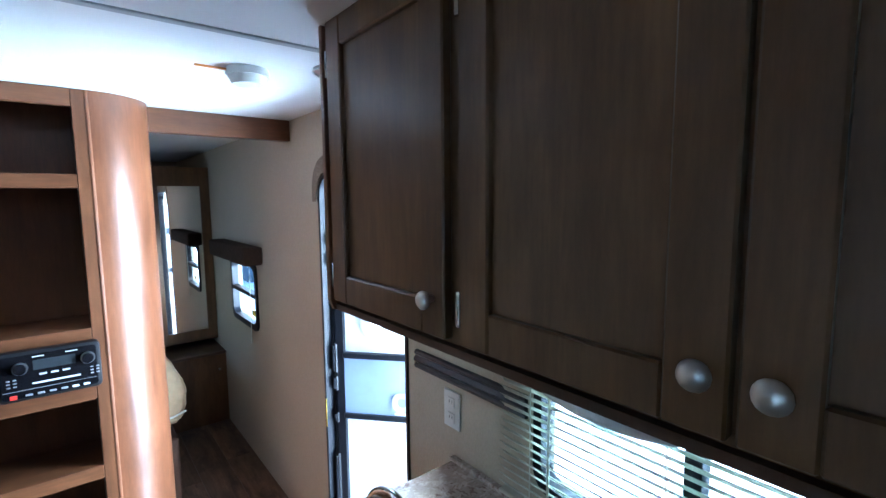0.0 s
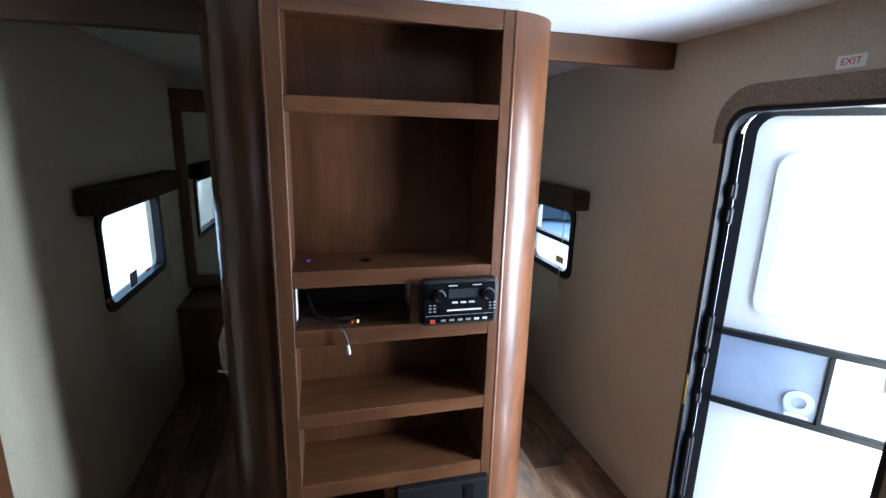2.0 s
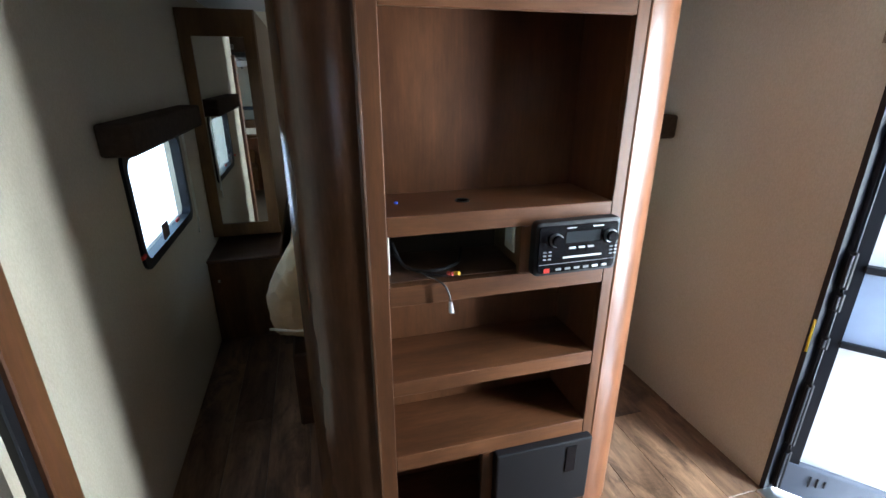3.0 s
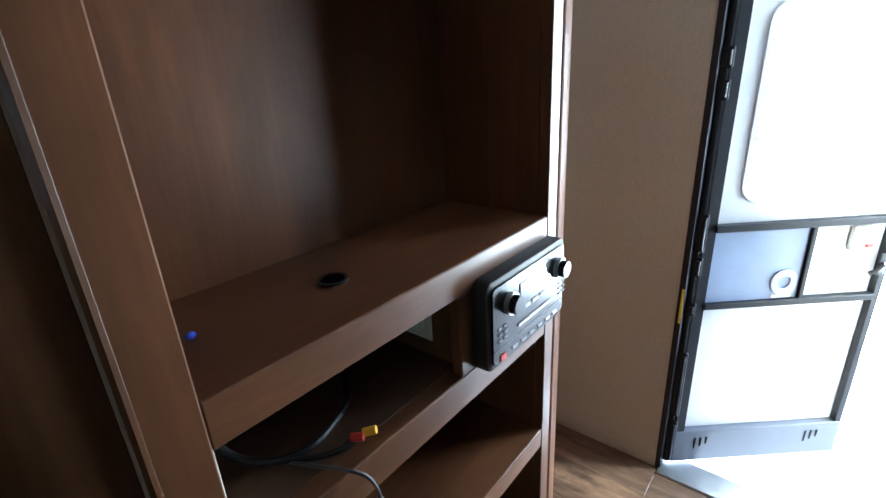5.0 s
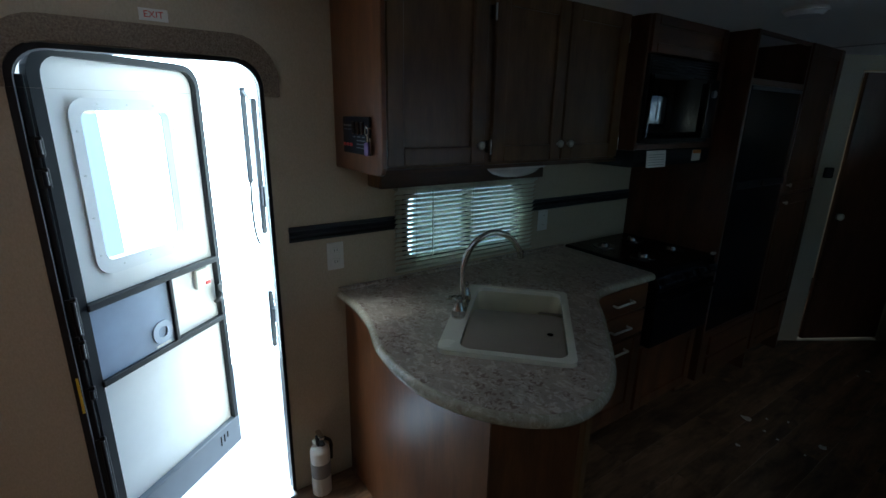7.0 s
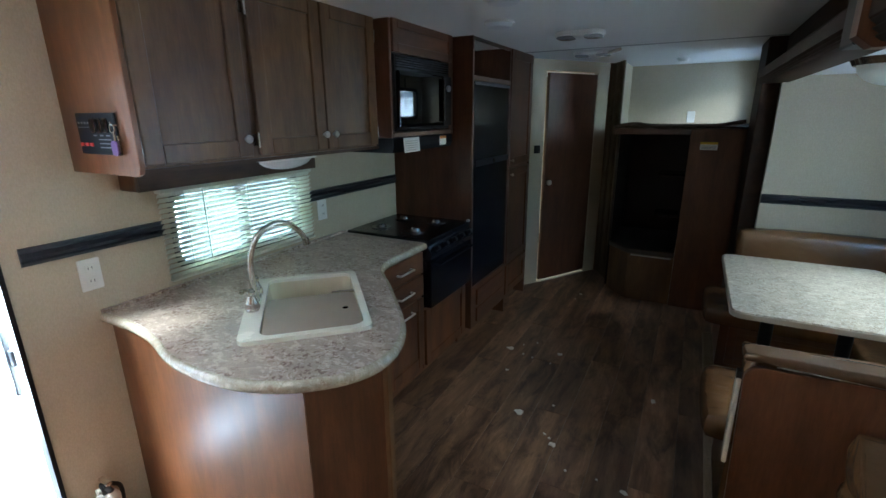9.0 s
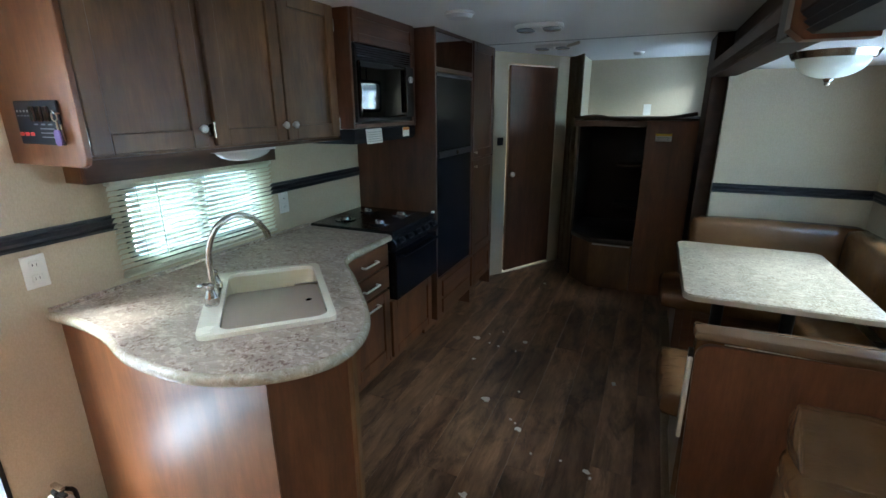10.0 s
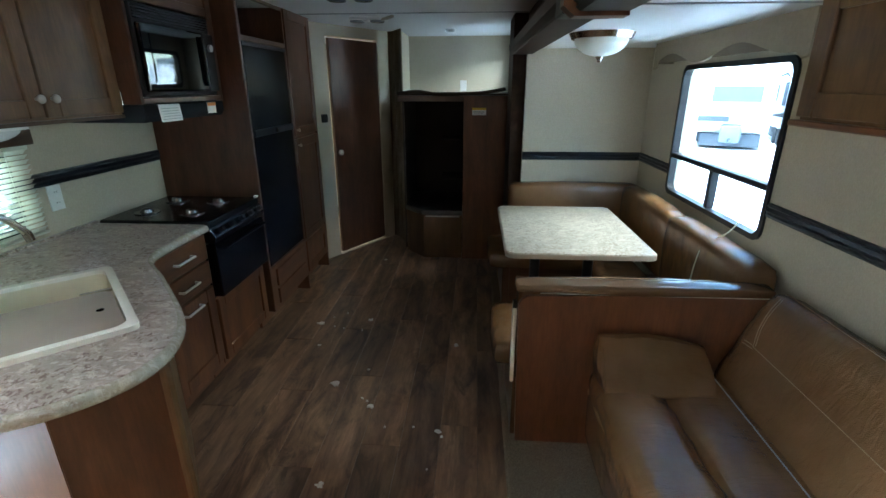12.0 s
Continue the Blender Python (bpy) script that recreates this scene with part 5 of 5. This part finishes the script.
        n = d.normalized() if d.length > 1e-6 else Vector((0, 0, 0))
        bulge = puff * math.prod(math.cos(0.5 * math.pi * min(1, abs(a) / b_)) if abs(w) < 0.5 else 1 for a, b_, w in zip(core, h, n))
        q += n * (bulge + wrinkle * noise.noise((q + c) * freq) + 0.5 * wrinkle * noise.noise((q + c) * freq * 3.1))
        v.co = q + c
    if m is not None:
        bm.transform(m)
    return bm


tb = thing("dinette_table", (-2.49, -3.0, 0.02), "speckled laminate dinette table with a pale edge on two black legs", "table")
part("tabletop", prism(rounded(-2.875, -3.51, -2.105, -2.505, 0.05), "z", 0.722, 0.755, 0.006), table_mat, tb, "", 40)
part("edge_band", ring(rounded(-2.879, -3.514, -2.101, -2.501, 0.054), rounded(-2.87, -3.505, -2.11, -2.51, 0.045), "z", 0.724, 0.748), edge_mat, tb, "pale edge band", 40)
for x in (-2.31, -2.63):
    lg = part("leg", cyl(bmesh.new(), (x, -2.92, 0.03), (x, -2.92, 0.722), 0.03, None, 18), frame_black, tb, "", 40)
    part("floor_cup", cyl(bmesh.new(), (x, -2.92, 0.022), (x, -2.92, 0.05), 0.085, 0.05, 20), frame_black, lg, "", 40)

bench1 = thing("dinette_bench", (-2.6, -3.65, 0.02), "brown leatherette dinette bench against the end wall", "bench")
part("base", bx((-3.0, -3.925, 0.022), (-2.15, -3.42, 0.34), 0.004), cherry, bench1)
shaker("base_panel", cherry_x, bench1, "y", -3.42, -2.95, -2.20, 0.05, 0.32, 1, 0.05, 0.014)
part("seat", cushion((-3.02, -3.78, 0.34), (-2.045, -3.30, 0.46), 0.05), leather, bench1, "", 60)
part("backrest", cushion((-3.19, -3.92, 0.46), (-2.20, -3.76, 0.86), 0.06), leather, bench1, "", 60)
bench2 = thing("dinette_bench", (-3.05, -2.9, 0.02), "brown leatherette side bench under the window", "bench")
part("base", bx((-3.19, -3.29, 0.022), (-2.80, -2.53, 0.34), 0.004), cherry, bench2)
part("seat", cushion((-3.03, -3.30, 0.34), (-2.72, -2.50, 0.455), 0.05), leather, bench2, "", 60)
part("backrest", cushion((-3.19, -3.75, 0.455), (-3.03, -2.905, 0.87), 0.06), leather, bench2, "", 60)
part("backrest", cushion((-3.19, -2.895, 0.455), (-3.03, -2.06, 0.87), 0.06), leather, bench2, "", 60)
bench3 = thing("dinette_bench", (-2.6, -2.2, 0.02), "brown leatherette dinette bench with a wooden back panel", "bench")
arc = [(-3.17, 0.0)] + [(-2.140, 0.0), (-2.122, 0.70)] + [(-2.122 - 0.055 * (1 - math.cos(radians(90 * k / 6))), 0.70 + 0.055 * math.sin(radians(90 * k / 6))) for k in range(1, 7)] + [(-3.17, 0.782)]
part("back_panel", prism(arc, "y", -2.005, -1.98, 0.004), gloss_cherry, bench3, "reddish brown wooden back panel")
part("backrest", cushion((-3.03, -2.14, 0.44), (-2.13, -2.006, 0.768), 0.04), leather, bench3, "", 60)
part("top_cushion", cushion((-3.12, -2.075, 0.772), (-2.118, -1.978, 0.804), 0.015, 14, 0.0012), plain("grey_brown_vinyl", (0.17, 0.10, 0.055), 0.18, vary=0.1), bench3, "glossy brown padded top", 60)
part("top_bead", tube([(-3.12, -1.9785, 0.7700), (-2.6, -1.9785, 0.7700), (-2.21, -1.9785, 0.7700)], 0.0024, 8), bar_nickel, bench3, "thin bright bead under the padded top", 60)
part("seat", cushion((-3.02, -2.56, 0.33), (-2.035, -2.10, 0.46), 0.05), leather, bench3, "", 60)
part("base", bx((-3.0, -2.48, 0.022), (-2.12, -2.02, 0.34), 0.004), dark_wood, bench3)
part("end_cover", bx((-2.120, -2.035, 0.33), (-2.103, -1.99, 0.69), 0.006, 2), ivory_rim, bench3, "ivory plastic end cover")
part("end_cap", bx((-2.120, -2.028, 0.685), (-2.102, -1.998, 0.718), 0.003), black_matt, bench3)

sofa = thing("sofa", (-2.8, -1.1, 0.02), "brown leatherette jackknife sofa", "sofa")
part("base", bx((-3.1, -1.93, 0.022), (-2.50, -0.26, 0.24), 0.01, 2), leather, sofa)
part("front_apron", cushion((-2.52, -1.94, 0.10), (-2.43, -0.25, 0.42), 0.04), leather, sofa, "", 60)
part("seat_roll", cushion((-2.685, -1.95, 0.22), (-2.425, -0.24, 0.462), 0.07, 24, 0.010, 0.012, 14), leather, sofa, "", 60)
part("seat", cushion((-2.97, -1.95, 0.22), (-2.68, -0.24, 0.455), 0.06, 24, 0.010, 0.012, 14), leather, sofa, "", 60)
BK = Matrix.Translation((-2.93, 0, 0.44)) @ pose(0, 0, 0, 0, -22, 0) @ Matrix.Translation((2.93, 0, -0.44))
part("backrest", cushion((-3.09, -1.962, 0.40), (-2.92, -0.24, 0.865), 0.065, 22, 0.006, 0.010, 10, BK), leather, sofa, "", 60)
# thin grey tube drawn for the pale reflection along the seat gap
part("crevice_piping", tube([(-2.905, -1.93, 0.462), (-2.90, -1.2, 0.462), (-2.905, -0.26, 0.462)], 0.0026, 6), grey_print, sofa, "grey line drawing the reflection in the gap between seat and back")
stitch = plain("tan_stitching", (0.30, 0.20, 0.11), 0.7)


def seam(pts):
    return tube(pts, 0.0013, 5)


for dx in (0.0, 0.012):
    part("stitching", seam([BK @ Vector((-2.951 - dx, y, 0.867)) for y in (-1.90, -1.5, -1.0, -0.3)]), stitch, sofa)
    part("stitching", seam([(-2.4215, y, 0.375 - dx) for y in (-1.9, -1.5, -1.0, -0.3)]), stitch, sofa)
    part("stitching", seam(smooth_line([BK @ Vector(p) for p in ((-2.930, -1.885 + dx, 0.845), (-2.912, -1.872 + dx, 0.79), (-2.910, -1.862 + dx, 0.72), (-2.910, -1.835 + dx, 0.655))], 5)), stitch, sofa)
    part("stitching", seam(smooth_line([BK @ Vector(p) for p in ((-2.910, -1.830, 0.652 - dx), (-2.914, -1.88, 0.645 - dx), (-2.935, -1.94, 0.632 - dx))], 5)), stitch, sofa)
part("seam_line", seam([BK @ Vector((-2.909, y, 0.648)) for y in (-1.83, -1.5, -1.0, -0.3)]), stitch, sofa)
pl = thing("bolster_pillow", (-2.66, -1.86, 0.46), "brown leatherette bolster pillow on the sofa", "pillow")
wedge = cushion((-2.860, -1.968, 0.452), (-2.440, -1.755, 0.602), 0.022, 20, 0.006, 0.010, 11)
for v in wedge.verts:  # the front slopes, one end sags
    k = max(0.0, min(1.0, (v.co.z - 0.462) / 0.14))
    v.co.y = -1.968 + (v.co.y + 1.968) * (1.0 - 0.80 * k)
    v.co.z -= 0.035 * k * max(0.0, (-2.62 - v.co.x) / 0.24) ** 1.5
    v.co.x -= 0.014 * k
part("pillow", wedge, leather, pl, "", 60)
for x in (-2.445,):
    part("piping", tube(smooth_line([(x, -1.760, 0.470), (x - 0.008, -1.85, 0.545), (x - 0.015, -1.935, 0.600)], 6), 0.004, 6), leather, pl, "", 60)
wr = thing("blind_cord", (-3.0, -2.45, 0.85), "pale cord hanging from the window", "cord")
part("cord", tube(smooth_line([(-3.175, -2.42, 0.96), (-3.13, -2.42, 0.905), (-3.04, -2.425, 0.84), (-3.015, -2.43, 0.74), (-3.012, -2.44, 0.60)], 5), 0.003, 6), slat_mat, wr)

oc = thing("overhead_cabinet", (-3.0, -1.0, 1.46), "dark cherry overhead cabinet above the sofa", "wall cabinet")
part("body", bx((-3.199, -1.68, 1.475), (-2.86, -0.20, S_TOP - 0.002)), dark_wood, oc)
part("bottom_ledge", bx((-3.199, -1.695, 1.458), (-2.835, -0.20, 1.476), 0.004), cherry_y, oc)
for y0, y1 in ((-1.67, -1.20), (-1.19, -0.71), (-0.70, -0.22)):
    shaker("door", dark_wood, oc, "x", -2.859, y0, y1, 1.485, S_TOP - 0.01, 1, 0.065)
cv = thing("scalloped_valance", (-3.12, -2.9, 1.70), "beige upholstered valance with a scalloped lower edge", "valance")
wave = []
for k in range(41):
    t_ = k / 40
    wave.append((-3.56 + 1.50 * t_, 1.715 + 0.032 * math.sin(t_ * 2 * math.pi * 2 - 0.6) - (0.03 if t_ < 0.05 or t_ > 0.95 else 0)))
part("cloth_front", prism(wave + [(-2.06, S_TOP - 0.002), (-3.56, S_TOP - 0.002)], "x", -3.095, -3.08, 0.0), fabric_beige, cv)
part("back_board", bx((-3.094, -3.55, 1.70), (-3.085, -2.07, S_TOP - 0.003)), plain("taupe_valance_lining", (0.20, 0.16, 0.12), 0.9, spec=0.1), cv)
part("end_board", bx((-3.199, -3.56, 1.70), (-3.094, -3.545, S_TOP - 0.002)), fabric_beige, cv)
part("end_board", bx((-3.199, -2.075, 1.70), (-3.094, -2.06, S_TOP - 0.002)), dark_wood, cv)

lamp = thing("ceiling_lamp", (-2.57, -2.9, S_TOP - 0.14), "frosted glass bowl ceiling lamp with a nickel rim and finial", "ceiling lamp")
part("rim", cyl(bmesh.new(), (-2.57, -2.9, S_TOP - 0.03), (-2.57, -2.9, S_TOP - 0.001), 0.15, 0.165, 40), nickel, lamp, "", 40)
bm = bmesh.new()
bmesh.ops.create_uvsphere(bm, u_segments=36, v_segments=18, radius=0.135)
bmesh.ops.delete(bm, geom=[v for v in bm.verts if v.co.z > 0.01], context="VERTS")
bm.transform(Matrix.Translation((-2.57, -2.9, S_TOP - 0.03)) @ Matrix.Diagonal((1, 1, 0.62, 1)))
part("bowl", bm, lamp_glass, lamp, "frosted glass bowl", 60)
bm = cyl(bmesh.new(), (-2.57, -2.9, S_TOP - 0.112), (-2.57, -2.9, S_TOP - 0.126), 0.022, 0.014, 16)
ball(bm, (-2.57, -2.9, S_TOP - 0.133), 0.012, (1, 1, 1), 12)
part("finial", bm, nickel, lamp, "", 50)

# ---- bedroom ----
def wardrobe(x0, x1, y_front, tag):
    w = thing("mirror_wardrobe", ((x0 + x1) / 2, 2.2, 0.52), "dark brown bedside wardrobe with a mirror door", "wardrobe")
    part("body", bx((x0, y_front + 0.02, 0.60), (x1, 3.23, 1.945)), dark_wood, w)
    xa, xb = min(x0, x1) + 0.005, max(x0, x1) - 0.005
    part("door_frame", ring([(xa, 0.62), (xb, 0.62), (xb, 1.94), (xa, 1.94)], [(xa + 0.065, 0.69), (xb - 0.065, 0.69), (xb - 0.065, 1.80), (xa + 0.065, 1.80)], "y", y_front, y_front + 0.02), dark_wood, w)
    part("mirror", bx((xa + 0.06, y_front + 0.010, 0.685), (xb - 0.06, y_front + 0.014, 1.805)), mirror_mat, w, "mirror")
    n_ = thing("nightstand", ((x0 + x1) / 2, 1.9, 0), "dark brown bedside cabinet with a top shelf", "nightstand")
    part("body", bx((x0, 1.72, 0.0), (x1, 3.23, 0.535), 0.003), dark_wood, n_)
    part("top", bx((x0, 1.70, 0.535), (x1, 3.23, 0.555), 0.005), dark_wood_x, n_)
    part("knob", knob_mesh(((xa + 0.05) if tag else (xb - 0.05), 1.72, 0.42), (0, -1, 0), 0.012), nickel, n_, "", 60)


wardrobe(-0.42, -0.002, 1.92, 0)
wardrobe(-2.328, -1.91, 2.0, 1)
bed = thing("bed_base", (-1.15, 1.9, 0), "dark brown bed platform", "bed")
part("platform", bx((-1.83, 0.78, 0.0), (-0.48, 3.2, 0.40), 0.01), dark_wood_y, bed)
mt = thing("mattress", (-1.15, 1.0, 0.40), "cream quilted mattress folded up on the bed platform", "mattress")
fold = cushion((-1.905, 0.80, 0.44), (-0.425, 1.06, 1.06), 0.12, 24, 0.008, 0.02, 16)
for v in fold.verts:
    v.co.x = -1.155 + (v.co.x + 1.155) * (1.0 - 0.32 * max(0.0, (v.co.z - 0.62) / 0.44) ** 1.3)
part("folded_end", fold, mattress_mat, mt, "", 60)
part("piping", tube([(-1.915, 0.795 + 0.04, 0.52), (-1.80, 0.788, 0.52), (-1.15, 0.785, 0.52), (-0.50, 0.788, 0.52), (-0.43, 0.835, 0.52)], 0.006, 8), ivory_rim, mt)
part("flat_end", cushion((-1.85, 1.05, 0.405), (-0.46, 3.18, 0.60), 0.06), mattress_mat, mt, "", 60)

# ---- ceiling fittings ----
def ceiling_round(name, x, y, r, drop, m_, label, cat, inner=None):
    o = thing(name, (x, y, H - drop), label, cat)
    part("base", cyl(bmesh.new(), (x, y, H - drop * 0.5), (x, y, H - 0.0005), r, r * 0.96, 32), m_, o, "", 40)
    part("cover", cyl(bmesh.new(), (x, y, H - drop), (x, y, H - drop * 0.5), r * 0.72, r * 0.9, 32), inner or m_, o, "", 40)
    return o


ceiling_round("dome_light", -1.185, -0.345, 0.088, 0.015, white_plastic, "round white dome light, switched off", "ceiling light", lamp_glass)
sd = ceiling_round("smoke_detector", -0.42, -0.575, 0.06, 0.045, white_plastic, "white round smoke detector with an orange pull tag", "smoke detector")
part("pull_tag", bx((-0.56, -0.58, H - 0.012), (-0.47, -0.57, H - 0.006), 0.002), orange_mat, sd)
vt = ceiling_round("ceiling_fitting", -0.22, -0.72, 0.06, 0.022, alu, "grey ceiling fitting with a small wire bracket", "ceiling fitting")
part("bracket", tube([(-0.24, -0.70, H - 0.02), (-0.20, -0.73, H - 0.05), (-0.10, -0.74, H - 0.045), (-0.09, -0.74, H - 0.02)], 0.004, 6), white_plastic, vt)
ceiling_round("ceiling_vent", -0.895, -2.655, 0.08, 0.03, white_plastic, "round white ceiling vent", "ceiling vent", frame_white)
ceiling_round("ceiling_vent", -1.106, -2.16, 0.08, 0.03, white_plastic, "round white ceiling vent", "ceiling vent", frame_white)
smoky_lens = plain("smoky_clear_lens", (0.30, 0.31, 0.33), 0.12)


def oval_light(x, y):
    o = thing("twin_light", (x, y, H - 0.05), "oval white ceiling light with two clear lenses", "ceiling light", "oval ceiling lights")
    part("base", prism(rounded(x - 0.145, y - 0.085, x + 0.145, y + 0.085, 0.082, 10), "z", H - 0.026, H - 0.0005, 0.008), white_plastic, o, "", 40)
    part("divider", bx((x - 0.026, y - 0.072, H - 0.036), (x + 0.026, y + 0.072, H - 0.02), 0.008, 3), white_plastic, o, "", 40)
    for s_ in (-1, 1):
        x_in, x_out = x + s_ * 0.027, x + s_ * 0.130
        part("lens", prism(rounded(min(x_in, x_out), y - 0.068, max(x_in, x_out), y + 0.068, 0.045, 8), "z", H - 0.038, H - 0.024, 0.008, 3), smoky_lens, o, "clear ribbed lens", 60)


oval_light(-1.18, -0.76)
oval_light(-1.19, -3.19)
oval_light(-1.08, -4.15)
sp = thing("ceiling_vane", (-1.2, -4.1, H - 0.03), "short beige stick held at the ceiling", "bracket")
part("stick", tube([(-1.14, -4.16, H - 0.03), (-1.30, -4.02, H - 0.012)], 0.012, 8), edge_mat, sp)
ceiling_round("bunk_light", -1.68, -5.0, 0.05, 0.03, white_plastic, "small white light over the bunk", "ceiling light")

# ---- small things ----
ex = thing("fire_extinguisher", (-0.06, -0.86, 0), "small white fire extinguisher with a black valve and label", "fire extinguisher")
bm = cyl(bmesh.new(), (-0.06, -0.86, 0.0), (-0.06, -0.86, 0.21), 0.042, None, 24)
bmesh.ops.create_uvsphere(bm, u_segments=24, v_segments=10, radius=0.042, matrix=Matrix.Translation((-0.06, -0.86, 0.21)) @ Matrix.Diagonal((1, 1, 0.8, 1)))
part("bottle", bm, white_plastic, ex, "", 50)
part("label_band", cyl(bmesh.new(), (-0.06, -0.86, 0.09), (-0.06, -0.86, 0.16), 0.0428, None, 24), grey_print, ex, "grey printed label", 50)
part("valve", bx((-0.075, -0.875, 0.24), (-0.045, -0.845, 0.285), 0.006, 2), black_matt, ex)
part("lever", bx((-0.105, -0.87, 0.29), (-0.04, -0.85, 0.305), 0.004), nickel, ex)
part("handle", bx((-0.11, -0.87, 0.262), (-0.05, -0.85, 0.274), 0.004), black_matt, ex)
part("gauge", cyl(bmesh.new(), (-0.06, -0.842, 0.262), (-0.06, -0.832, 0.262), 0.012, None, 14), white_plastic, ex)
part("hose", tube(smooth_line([(-0.05, -0.885, 0.26), (-0.045, -0.915, 0.22), (-0.05, -0.912, 0.14)], 5), 0.008, 8), black_matt, ex)

# torn paper scraps on the floor
rnd = random.Random(7)


def scrap(x, y, s):
    n = rnd.randint(7, 11)
    pts = [(x + s * (0.35 + 0.85 * rnd.random()) * math.cos(2 * math.pi * k / n), y + 0.75 * s * (0.35 + 0.85 * rnd.random()) * math.sin(2 * math.pi * k / n)) for k in range(n)]
    bm = prism(pts, "z", 0.0006, 0.003)
    for v in bm.verts:
        if v.co.z > 0.002:
            v.co.z += 0.006 * rnd.random()
    solid("paper_scrap", bm, paper, "torn white scrap lying on the plank floor", "scrap", "scraps on the floor")


for x, y, s in ((-0.888, -3.058, 0.030), (-1.213, -3.129, 0.026), (-1.182, -2.377, 0.028), (-1.835, -2.826, 0.024), (-1.415, -2.199, 0.022), (-0.961, -2.77, 0.011), (-1.781, -2.035, 0.018), (-1.80, -2.0, 0.010), (-1.334, -2.524, 0.009), (-0.99, -3.02, 0.008), (-1.36, -2.26, 0.009), (-1.39, -2.24, 0.007), (-1.097, -4.339, 0.014), (-1.08, -4.2, 0.007), (-1.315, -1.687, 0.018), (-1.66, -2.06, 0.007), (-1.52, -2.05, 0.006), (-1.06, -3.0, 0.007), (-1.19, -2.98, 0.007), (-0.95, -3.15, 0.005), (-1.03, -3.22, 0.006), (-1.75, -1.80, 0.006)):
    scrap(x, y, 1.1 * s)
for k in range(9):
    solid("plaster_crumb", ball(bmesh.new(), (-0.06 - 0.10 * rnd.random(), -0.30 - 0.22 * rnd.random(), 0.003), 0.006 + 0.006 * rnd.random(), (1.6, 1, 0.5), 8), paper, "white crumb on the floor by the door sill", "scrap", "crumbs by the door")

# ---- outside ----
solid("ground", bx((-400, -400, -1.0), (400, 400, -0.85)), snow, "snow-white trodden yard round the trailer", "ground", kind="structure")
van_glass = plain("dark_van_glass", (0.05, 0.068, 0.09), 0.6)
van_white = plain("white_van_paint", (0.74, 0.80, 0.86), 0.3, vary=0.06, scale=1)
van_pale = plain("pale_grey_van_paint", (0.22, 0.26, 0.31), 0.35, vary=0.1, scale=1)
van_grey = plain("grey_van_trim", (0.09, 0.125, 0.165), 0.6)


def trailer(x, y, rz, length, band, paint=None, label="white parked travel trailer with grey stripes"):
    """A parked travel trailer with side windows, swept stripes, underbody and wheels."""
    t = thing("parked_trailer", (0, 0, 0), label, "trailer", "parked trailers", m=pose(x, y, -0.85, 0, 0, rz))
    h = length / 2
    nose = [(-h, 0.62), (h - 1.2, 0.62), (h - 0.3, 1.1), (h, 1.7), (h - 0.15, 2.5), (h - 0.7, 3.25), (-h + 0.3, 3.35), (-h, 3.1)]
    part("body", prism(nose, "y", -1.2, 1.2, 0.06), paint or van_white, t, "", 40, True)
    part("underbody", bx((-h + 0.2, -1.05, 0.12), (h - 1.0, 1.05, 0.62), 0.03), van_glass, t, "", None, True)
    part("nose_window", prism([(h - 0.02, 1.84), (h - 0.125, 2.40), (h - 0.095, 2.41), (h + 0.012, 1.84)], "y", -0.8, 0.8), band, t, "", None, True)
    part("gas_bottle_cover", bx((h - 0.55, -0.35, 0.35), (h + 0.05, 0.35, 1.0), 0.08, 2), van_grey, t, "", 40, True)
    part("drawbar", bx((h - 1.1, -0.06, 0.42), (h + 0.9, 0.06, 0.54), 0.02), van_glass, t, "", None, True)
    part("roof_unit", bx((-0.5, -0.4, 3.3), (0.6, 0.4, 3.62), 0.06), van_grey, t, "", None, True)
    for s in (-1, 1):
        part("swoosh", prism([(-h + 0.1, 1.05), (0.2, 1.15), (h - 1.4, 1.75), (h - 0.4, 1.5), (h - 1.3, 1.95), (0.0, 1.32)], "y", s * 1.201, s * 1.212), band, t, "", None, True)
        part("swoosh", prism([(-h + 0.3, 2.75), (-0.8, 2.85), (1.2, 2.5), (-0.9, 2.95)], "y", s * 1.201, s * 1.212), band, t, "", None, True)
        for x0, x1, z0, z1 in ((-h + 0.8, -h + 1.7, 1.75, 2.45), (-0.6, 0.1, 1.6, 2.55), (h - 2.6, h - 1.6, 1.9, 2.4)):
            part("window", bx((x0, s * 1.2, z0), (x1, s * 1.222, z1), 0.03), van_grey, t, "", None, True)
        part("nose_stripe", prism([(h - 0.235, 1.22 + 0.1 * s), (h - 0.140, 1.42 + 0.1 * s), (h - 0.118, 1.42 + 0.1 * s), (h - 0.213, 1.22 + 0.1 * s)], "y", s * 0.12, s * 1.17), band, t, "", None, True)
        for k in (-0.9, 0.0):
            part("wheel", cyl(bmesh.new(), (k, s * 0.95, 0.35), (k, s * 1.22, 0.35), 0.35, None, 20), van_glass, t, "", 40, True)


for k in range(-3, 4):
    trailer(-13.2 + 2.75 * k, -22.3 - 1.30 * k, 64 + 2.0 * (k % 3), 7.6, van_glass, (van_white, van_pale, van_white)[k % 3])
trailer(4.7, 13.5, -24, 8.5, van_white, plain("slate_van_paint", (0.10, 0.14, 0.18), 0.4, vary=0.2, scale=1), "slate grey parked travel trailer with white stripes")
